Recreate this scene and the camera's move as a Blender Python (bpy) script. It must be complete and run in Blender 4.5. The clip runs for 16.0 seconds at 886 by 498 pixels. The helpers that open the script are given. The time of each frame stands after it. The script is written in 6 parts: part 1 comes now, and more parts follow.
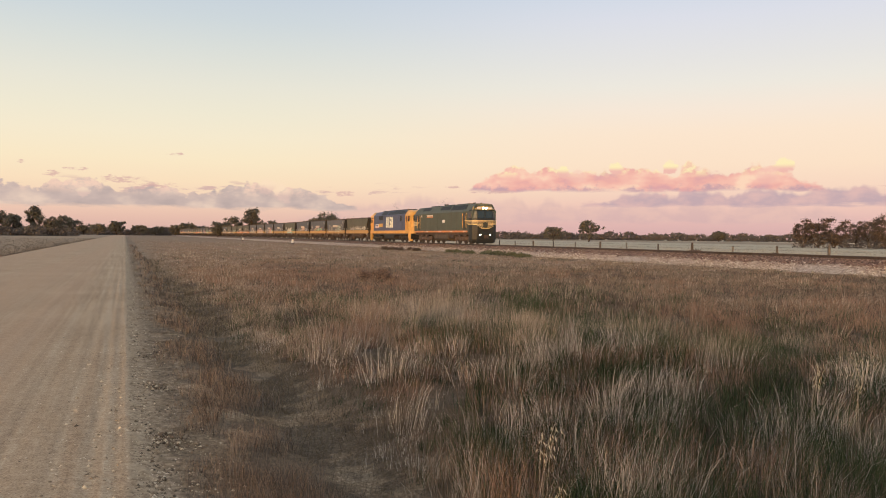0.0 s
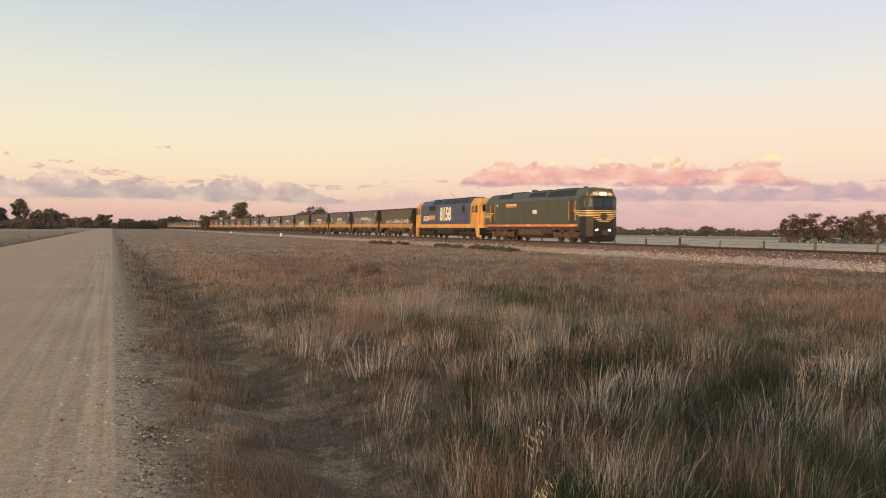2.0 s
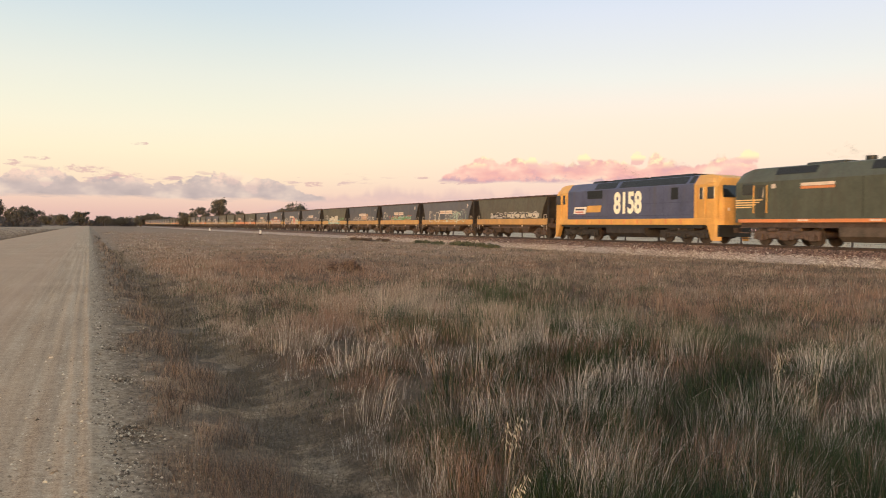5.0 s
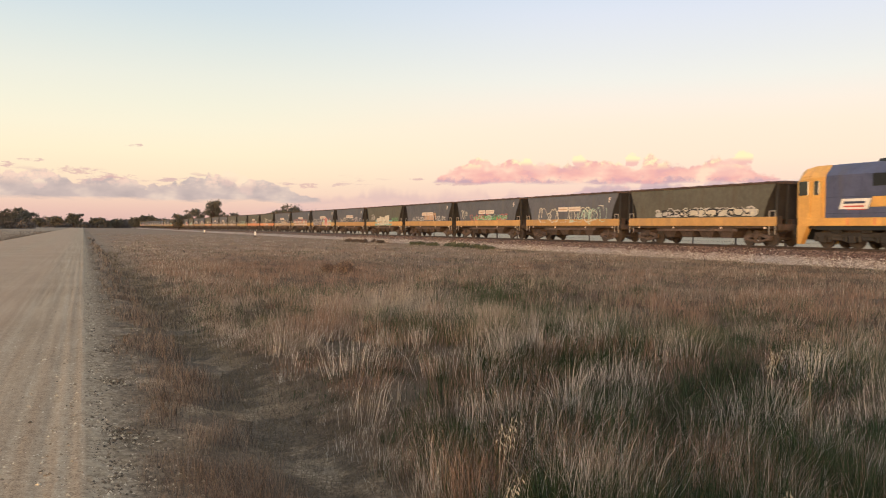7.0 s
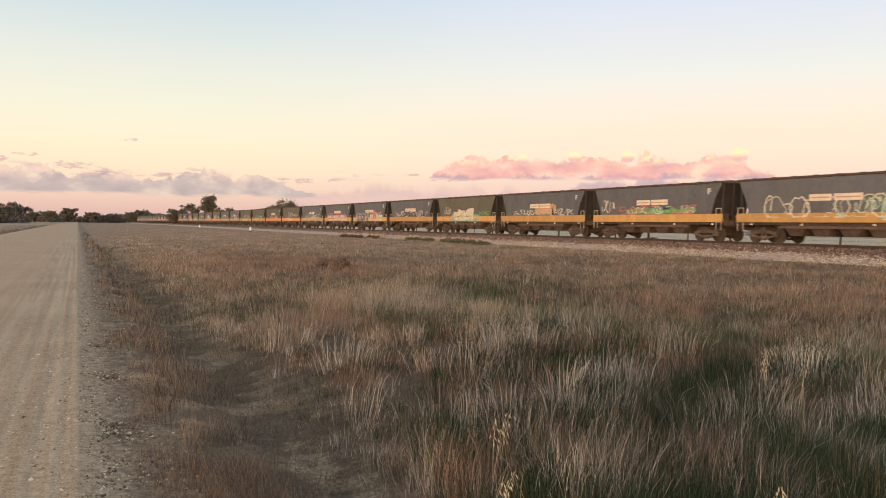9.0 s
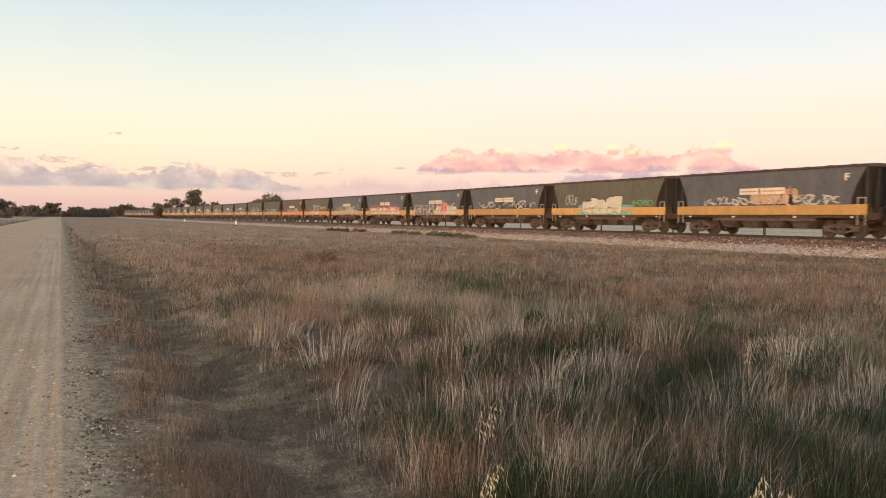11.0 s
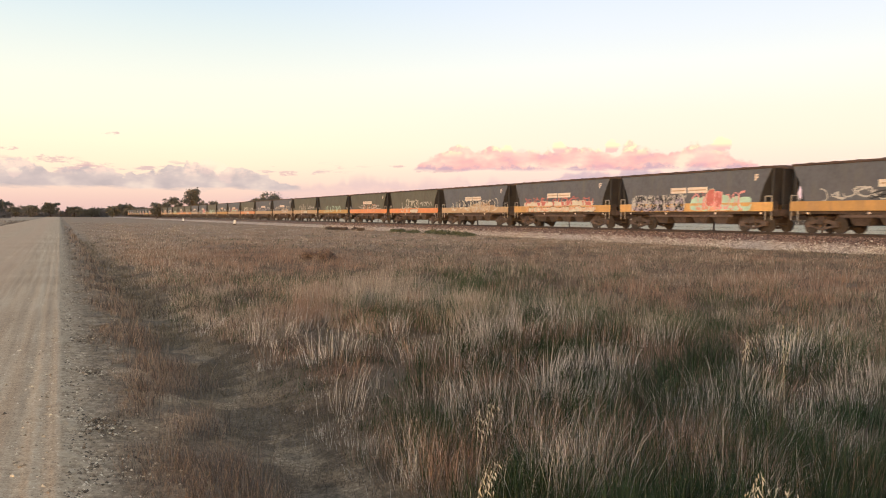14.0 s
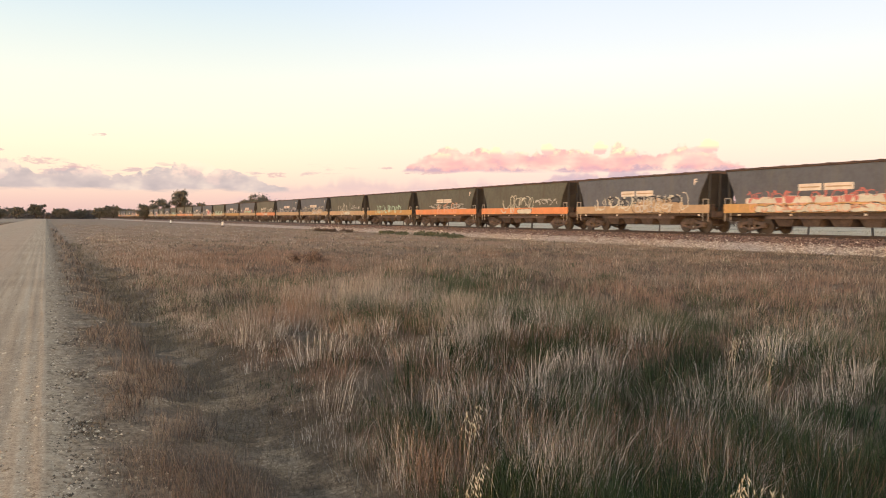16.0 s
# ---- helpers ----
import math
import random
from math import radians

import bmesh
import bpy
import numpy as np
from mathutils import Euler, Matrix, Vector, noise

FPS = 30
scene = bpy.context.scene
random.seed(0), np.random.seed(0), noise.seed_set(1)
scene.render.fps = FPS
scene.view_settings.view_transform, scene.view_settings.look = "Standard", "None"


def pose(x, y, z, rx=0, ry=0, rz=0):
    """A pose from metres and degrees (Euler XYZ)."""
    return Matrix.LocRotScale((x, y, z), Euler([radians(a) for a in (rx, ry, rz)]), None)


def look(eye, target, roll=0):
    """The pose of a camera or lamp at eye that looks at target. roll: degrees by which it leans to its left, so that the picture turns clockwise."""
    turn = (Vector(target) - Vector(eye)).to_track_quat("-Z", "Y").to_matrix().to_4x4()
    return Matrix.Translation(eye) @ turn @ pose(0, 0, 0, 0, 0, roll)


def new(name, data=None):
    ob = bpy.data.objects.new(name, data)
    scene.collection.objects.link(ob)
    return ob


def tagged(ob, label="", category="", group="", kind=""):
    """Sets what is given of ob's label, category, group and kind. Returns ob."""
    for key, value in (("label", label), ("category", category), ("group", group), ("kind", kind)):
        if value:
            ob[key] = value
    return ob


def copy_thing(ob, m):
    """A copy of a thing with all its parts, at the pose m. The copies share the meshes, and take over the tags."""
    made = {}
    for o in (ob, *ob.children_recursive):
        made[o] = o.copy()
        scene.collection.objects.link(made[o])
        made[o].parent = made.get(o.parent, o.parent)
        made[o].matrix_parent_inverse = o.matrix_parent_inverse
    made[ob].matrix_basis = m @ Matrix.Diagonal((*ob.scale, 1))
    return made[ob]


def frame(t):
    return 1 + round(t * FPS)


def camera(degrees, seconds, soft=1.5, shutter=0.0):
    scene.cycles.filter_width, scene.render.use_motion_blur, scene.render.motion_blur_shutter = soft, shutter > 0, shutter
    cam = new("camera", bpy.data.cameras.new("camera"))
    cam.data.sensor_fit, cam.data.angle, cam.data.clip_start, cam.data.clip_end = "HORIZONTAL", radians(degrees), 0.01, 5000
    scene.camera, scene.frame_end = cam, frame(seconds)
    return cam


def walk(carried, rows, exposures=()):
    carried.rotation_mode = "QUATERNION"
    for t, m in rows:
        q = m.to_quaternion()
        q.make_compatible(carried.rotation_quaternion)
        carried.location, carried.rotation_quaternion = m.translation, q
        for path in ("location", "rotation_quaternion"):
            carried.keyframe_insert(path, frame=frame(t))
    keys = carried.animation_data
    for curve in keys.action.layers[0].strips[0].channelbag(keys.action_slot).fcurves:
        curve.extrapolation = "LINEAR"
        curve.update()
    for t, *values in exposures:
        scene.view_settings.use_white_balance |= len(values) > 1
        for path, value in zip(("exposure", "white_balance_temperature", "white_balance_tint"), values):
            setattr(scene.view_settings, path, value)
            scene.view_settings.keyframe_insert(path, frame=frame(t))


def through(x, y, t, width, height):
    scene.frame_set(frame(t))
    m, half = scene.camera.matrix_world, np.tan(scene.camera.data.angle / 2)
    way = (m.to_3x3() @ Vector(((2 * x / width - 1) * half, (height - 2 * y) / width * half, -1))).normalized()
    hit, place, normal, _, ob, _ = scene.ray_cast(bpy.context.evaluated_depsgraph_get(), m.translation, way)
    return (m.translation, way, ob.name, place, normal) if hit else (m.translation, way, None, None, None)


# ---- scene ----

# ---------------------------------------------------------------- camera
EYE_Z = 1.6
TURNS = [  # seconds, heading right of the road, tilt, roll
    (0, 21.627, -0.898, 0.617), (0.5, 21.782, -1.036, 0.607), (1, 21.984, -1.159, 0.697), (1.5, 22.305, -1.226, 0.791),
    (2, 22.428, -1.306, 0.761), (2.5, 22.462, -1.428, 0.752), (3, 22.622, -1.583, 0.771), (3.5, 23.092, -1.573, 0.920),
    (4, 23.546, -1.450, 0.848), (6.5, 23.968, -1.614, 0.526), (7, 24.171, -1.436, 0.533), (7.5, 24.305, -1.315, 0.591),
    (8, 24.402, -1.422, 0.534), (8.5, 24.455, -1.565, 0.530), (9, 24.495, -1.743, 0.689), (11.5, 25.557, -2.250, 0.474),
    (12, 25.517, -2.254, 0.535), (12.5, 25.620, -2.174, 0.502), (13, 25.672, -2.085, 0.437), (13.5, 25.603, -2.165, 0.271),
    (14, 25.538, -2.342, 0.221), (14.5, 25.733, -2.417, 0.163), (15, 25.919, -2.458, 0.149), (15.5, 26.127, -2.376, 0.195),
    (16, 26.337, -2.218, 0.206)]


def standing(t, turn, tilt, roll):
    drift = 0.067 * t / 16
    eye = Vector((0.91 * drift, -0.41 * drift, EYE_Z))
    a, b = radians(turn), radians(tilt)
    return look(eye, eye + Vector((math.sin(a) * math.cos(b), math.cos(a) * math.cos(b), math.sin(b))), roll)


cam = camera(57.8, 16.0, soft=1.0, shutter=0.4)
walk(cam, [(t, standing(t, a, b, c)) for t, a, b, c in TURNS],
     exposures=[(0, 0.02, 6330, 9), (1.5, 0.02, 6300, 9), (2.5, 0.03, 6230, 8), (3, 0.12, 6150, 7), (3.5, 0.16, 6100, 6), (7, 0.15, 6140, 7), (9, 0.16, 6140, 7), (12.5, 0.29, 6000, 6), (16, 0.34, 6000, 6)])

# ---------------------------------------------------------------- world and sun
SUN_AZ, SUN_EL = 222.0, 4.0          # degrees clockwise from the road's direction


def srgb(r, g, b):
    return tuple((c / 255 / 12.92 if c / 255 <= 0.04045 else ((c / 255 + 0.055) / 1.055) ** 2.4) for c in (r, g, b)) + (1.0,)


class Tree:
    """A small writer of shader nodes."""

    def __init__(self, tree):
        self.t = tree
        tree.nodes.clear()

    def put(self, kind, **sockets):
        n = self.t.nodes.new(kind)
        for key, v in sockets.items():
            self.join(v, n.inputs[key.replace("_", " ")])
        return n

    def join(self, v, socket):
        if isinstance(v, bpy.types.NodeSocket):
            self.t.links.new(v, socket)
        else:
            socket.default_value = v

    def m(self, op, a, b=0.0, c=0.0):
        n = self.t.nodes.new("ShaderNodeMath")
        n.operation = op
        for v, s in zip((a, b, c), n.inputs):
            self.join(v, s)
        return n.outputs[0]

    def step(self, v, lo, hi, a=0.0, b=1.0):
        n = self.t.nodes.new("ShaderNodeMapRange")
        n.interpolation_type = "SMOOTHSTEP"
        for v2, s in zip((v, lo, hi, a, b), n.inputs):
            self.join(v2, s)
        return n.outputs[0]

    def noise(self, vec, scale, detail=4.0, rough=0.55):
        n = self.t.nodes.new("ShaderNodeTexNoise")
        self.join(vec, n.inputs["Vector"])
        n.inputs["Scale"].default_value, n.inputs["Detail"].default_value, n.inputs["Roughness"].default_value = scale, detail, rough
        return n.outputs["Fac"]

    def ramp(self, v, stops):
        n = self.t.nodes.new("ShaderNodeValToRGB")
        self.join(v, n.inputs[0])
        e = n.color_ramp.elements
        while len(e) < len(stops):
            e.new(0.5)
        for el, (at, col) in zip(e, stops):
            el.position, el.color = at, col
        return n.outputs[0]

    def mix(self, f, a, b, mode="MIX"):
        n = self.t.nodes.new("ShaderNodeMix")
        n.data_type, n.blend_type = "RGBA", mode
        self.join(f, n.inputs[0]), self.join(a, n.inputs[6]), self.join(b, n.inputs[7])
        return n.outputs[2]

    def vec(self, x, y, z):
        n = self.t.nodes.new("ShaderNodeCombineXYZ")
        for v, s in zip((x, y, z), n.inputs):
            self.join(v, s)
        return n.outputs[0]


def make_world():
    world = bpy.data.worlds.new("dusk_sky")
    scene.world = world
    world.use_nodes = True
    k = Tree(world.node_tree)
    co = k.put("ShaderNodeTexCoord").outputs["Generated"]
    xyz = k.put("ShaderNodeSeparateXYZ", Vector=co).outputs
    az = k.m("MULTIPLY", k.m("ARCTAN2", xyz[0], xyz[1]), 57.2958)
    el = k.m("MULTIPLY", k.m("ARCSINE", xyz[2]), 57.2958)
    # clear dusk sky opposite the sun: rose at the horizon, straw, then pale blue
    def graded_sky(*rows):
        return k.ramp(k.m("DIVIDE", el, 90.0), [(e / 90, srgb(*c)) for e, *c in rows] + [(0.60, srgb(222, 224, 226)), (1.0, srgb(226, 226, 226))])

    down_road = graded_sky((0, 214, 172, 162), (1.2, 232, 190, 171), (2.2, 243, 207, 180), (3.5, 250, 222, 187), (5, 250, 230, 195), (6.7, 246, 232, 203), (8.2, 240, 231, 207),
                           (10, 233, 228, 211), (12.5, 219, 221, 214), (14.5, 207, 214, 216), (17.5, 195, 205, 217), (24, 190, 204, 220))
    to_right = graded_sky((0, 212, 170, 168), (1.2, 228, 184, 176), (2.2, 240, 198, 182), (3.5, 248, 214, 190), (5, 252, 224, 196), (7.2, 252, 228, 203), (8.8, 247, 230, 212),
                          (10.4, 238, 231, 219), (12, 231, 227, 222), (14.8, 221, 221, 228), (17.5, 205, 214, 227), (24, 196, 210, 226))
    grad = k.mix(k.step(az, 6.0, 38.0), down_road, to_right)
    # cloud banks: (first and last heading, base, top, lumps, softness)
    flat = k.vec(az, k.m("MULTIPLY", el, 1.9), 0.0)
    fine = k.noise(flat, 0.55, 7.0, 0.52)
    soft_fine = k.noise(flat, 0.42, 3.0, 0.5)
    lump = k.noise(k.vec(az, 0.0, 3.7), 0.42, 3.0, 0.6)
    wisp = k.noise(k.vec(az, k.m("MULTIPLY", el, 6.0), 8.2), 0.25, 7.0, 0.62)
    torn = k.noise(k.vec(az, k.m("MULTIPLY", el, 3.0), 2.0), 1.5, 5.0, 0.65)
    billow = k.noise(k.vec(az, k.m("MULTIPLY", el, 1.3), 5.0), 1.1, 5.0, 0.6)

    def bank(a0, a1, base, top, gain, soft, ragged=0.5, feather=2.5):
        ends = k.m("MULTIPLY", k.step(az, a0 - feather, a0 + feather), k.step(az, a1 + feather, a1 - feather))
        high = k.m("MULTIPLY", k.m("MULTIPLY", lump, gain), k.m("MULTIPLY", ends, top - base))
        body = k.m("ADD", k.m("ADD", base - 0.15, high), k.m("MULTIPLY", k.m("SUBTRACT", fine, 0.5), ragged))
        up = k.step(k.m("SUBTRACT", body, el), -soft * 0.3, soft)
        low = k.step(k.m("ADD", el, k.m("MULTIPLY", k.m("SUBTRACT", wisp, 0.5), 0.9)), base - 0.14, base + 0.16)
        return k.m("MULTIPLY", k.m("MULTIPLY", up, low), k.step(ends, 0.0, 0.3))

    low_veil = bank(13.0, 48.0, 1.05, 2.75, 1.9, 0.5, 1.2, 4.0)
    left_bank = bank(-20.0, 14.2, 1.78, 3.4, 2.05, 0.14, 2.2)
    grey_bank = bank(33.0, 70.0, 2.25, 3.5, 1.9, 0.3, 1.2, 4.0)
    pink_bank = bank(24.5, 45.8, 3.28, 4.85, 2.1, 0.22, 1.6)
    shreds = k.m("MULTIPLY", k.step(wisp, 0.57, 0.64), k.m("MULTIPLY", k.step(el, 2.3, 2.8), k.step(el, 3.9, 3.2)))
    shreds = k.m("MULTIPLY", shreds, k.m("MULTIPLY", k.step(az, -14.0, -8.0), k.step(az, 24.0, 14.0)))
    # the last sun still reaches the heads of the clouds
    crown = k.step(billow, 0.42, 0.64)
    dusky = k.ramp(soft_fine, [(0.32, srgb(182, 164, 160)), (0.5, srgb(200, 178, 170)), (0.68, srgb(230, 203, 184))])
    rosy = k.ramp(soft_fine, [(0.34, srgb(222, 164, 164)), (0.45, srgb(240, 176, 163)), (0.56, srgb(248, 192, 172)), (0.66, srgb(253, 214, 184))])
    gold = srgb(255, 236, 182)
    col = k.mix(k.m("MULTIPLY", low_veil, 0.5), grad, k.mix(k.step(fine, 0.35, 0.65), srgb(206, 173, 172), srgb(226, 188, 176)))
    col = k.mix(k.m("MULTIPLY", shreds, 0.75), col, srgb(204, 166, 164))
    col = k.mix(k.m("MULTIPLY", left_bank, 0.93), col, k.mix(k.m("MULTIPLY", k.m("MULTIPLY", crown, k.step(el, 2.4, 3.2)), 0.8), dusky, srgb(250, 210, 186)))
    col = k.mix(k.m("MULTIPLY", grey_bank, 0.88), col, k.mix(k.step(fine, 0.35, 0.7), srgb(190, 164, 171), srgb(222, 182, 176)))
    under = k.mix(k.step(k.m("ADD", el, k.m("MULTIPLY", k.m("SUBTRACT", billow, 0.5), 2.2)), 3.75, 3.15), rosy, srgb(198, 160, 166))
    col = k.mix(k.m("MULTIPLY", pink_bank, 0.95), col, k.mix(k.m("MULTIPLY", k.step(el, 4.1, 4.8), crown), under, gold))
    # heads of cumulus that stand out of the banks
    for a, e, r in ((30.1, 4.66, 0.66), (33.7, 4.82, 0.55), (37.4, 4.85, 0.55), (44.5, 4.85, 0.66), (43.6, 4.2, 0.9), (9.2, 3.35, 0.75), (10.3, 2.9, 0.8), (-2.6, 2.7, 0.45), (36.9, 3.05, 0.3), (31.0, 4.3, 0.8)):
        d = k.m("SQRT", k.m("ADD", k.m("POWER", k.m("SUBTRACT", az, a), 2.0), k.m("POWER", k.m("MULTIPLY", k.m("SUBTRACT", el, e), 1.2), 2.0)))
        d = k.m("ADD", d, k.m("MULTIPLY", k.m("SUBTRACT", billow, 0.5), 1.3))
        lit = gold if e > 4.6 else srgb(252, 222, 192) if a < 15 else srgb(248, 202, 182)
        col = k.mix(k.m("MULTIPLY", k.step(d, r, r * 0.6), 0.95 if e > 4.6 else 0.55), col, k.mix(k.step(k.m("SUBTRACT", el, e), -0.35 * r, 0.3 * r), srgb(232, 196, 180) if a < 15 else srgb(240, 186, 172), lit))
    # small torn clouds above the banks: heading, height, half-length, half-thickness
    for a, e, ra, re in ((-6.2, 4.45, 0.25, 0.12), (-4.3, 3.8, 0.5, 0.2), (-2.9, 4.15, 0.7, 0.12), (-0.3, 3.55, 1.3, 0.26), (1.8, 3.25, 1.5, 0.16), (3.1, 5.35, 0.5, 0.1), (22.4, 3.55, 0.55, 0.13), (25.2, 3.2, 1.9, 0.13), (14.6, 2.95, 0.7, 0.2), (52.0, 3.5, 1.6, 0.14)):
        d = k.m("ADD", k.m("POWER", k.m("DIVIDE", k.m("SUBTRACT", az, a), ra), 2.0), k.m("POWER", k.m("DIVIDE", k.m("SUBTRACT", el, e), re), 2.0))
        d = k.m("ADD", d, k.m("MULTIPLY", k.m("SUBTRACT", torn, 0.5), 9.0))
        col = k.mix(k.m("MULTIPLY", k.step(d, 1.1, -0.6), 0.75), col, srgb(214, 172, 164))
    # the bright western half of the sky, behind the viewer
    sky = k.t.nodes.new("ShaderNodeTexSky")
    sky.sky_type, sky.sun_disc = "NISHITA", False
    sky.sun_elevation, sky.sun_rotation = radians(SUN_EL), radians(SUN_AZ)
    s = Vector((math.sin(radians(SUN_AZ)), math.cos(radians(SUN_AZ)), 0))
    west = k.m("ADD", k.m("MULTIPLY", xyz[0], s.x), k.m("MULTIPLY", xyz[1], s.y))
    west_sky = k.mix(1.0, sky.outputs[0], (0.56, 0.52, 0.49, 1), "MULTIPLY")
    col = k.mix(k.step(west, -0.35, 0.6), col, west_sky)
    # dull earth below the horizon
    col = k.mix(k.step(el, -0.5, -1.5), col, (0.08, 0.07, 0.06, 1))
    bg = k.put("ShaderNodeBackground", Color=col, Strength=1.0)
    k.t.links.new(bg.outputs[0], k.put("ShaderNodeOutputWorld").inputs[0])


make_world()
sun = new("sun", bpy.data.lights.new("sun", "SUN"))
sun.data.energy, sun.data.angle, sun.data.color = 0.95, radians(14.0), (1.0, 0.74, 0.54)
_a, _e = radians(SUN_AZ), radians(SUN_EL)
sun.matrix_world = look((0, 0, 0), (-math.sin(_a) * math.cos(_e), -math.cos(_a) * math.cos(_e), -math.sin(_e)))

# ---------------------------------------------------------------- materials


def mat(name, stops, scale=3.0, rough=0.8, metal=0.0, bump=0.15, fine=8.0, island=0.0, per_object=0.0, stain=None, emit=0.0, stretch=(1, 1, 1), spec=0.4):
    """Two scales of noise through a colour ramp, with fine relief. stops: colours from dark to light."""
    m = bpy.data.materials.new(name)
    m.use_nodes = True
    k = Tree(m.node_tree)
    co = k.put("ShaderNodeTexCoord").outputs["Object"]
    mp = k.put("ShaderNodeMapping", Vector=co, Scale=stretch).outputs[0]
    broad, grain = k.noise(mp, scale, 5.0), k.noise(mp, scale * fine, 4.0, 0.65)
    v = k.m("ADD", k.m("MULTIPLY", broad, 0.6), k.m("MULTIPLY", grain, 0.4))
    if island:
        v = k.m("ADD", v, k.m("MULTIPLY", k.m("SUBTRACT", k.put("ShaderNodeNewGeometry").outputs["Random Per Island"], 0.5), island))
    if per_object:
        v = k.m("ADD", v, k.m("MULTIPLY", k.m("SUBTRACT", k.put("ShaderNodeObjectInfo").outputs["Random"], 0.5), per_object))
    n = len(stops) - 1
    col = k.ramp(v, [(0.3 + 0.4 * i / max(n, 1), (*c, 1.0)) for i, c in enumerate(stops)])
    if stain:
        col = k.mix(k.step(k.noise(k.put("ShaderNodeMapping", Vector=co, Scale=(1.0, 2.2, 0.35)).outputs[0], 1.1, 6.0, 0.7), 0.48, 0.72, 0.0, 0.75), col, (*stain, 1.0))
    b = k.put("ShaderNodeBsdfPrincipled", Base_Color=col, Metallic=metal, Roughness=rough)
    b.inputs["Specular IOR Level"].default_value = spec
    if bump:
        bm_ = k.put("ShaderNodeBump", Height=grain, Strength=bump)
        bm_.inputs["Distance"].default_value = 0.05
        k.t.links.new(bm_.outputs[0], b.inputs["Normal"])
    if emit:
        b.inputs["Emission Color"].default_value, b.inputs["Emission Strength"].default_value = (1.0, 0.86, 0.62, 1), emit
    k.t.links.new(b.outputs[0], k.put("ShaderNodeOutputMaterial").inputs[0])
    return m


def band(c, f=0.7):
    return [tuple(v * f for v in c), c, tuple(min(1, v * 1.25) for v in c)]


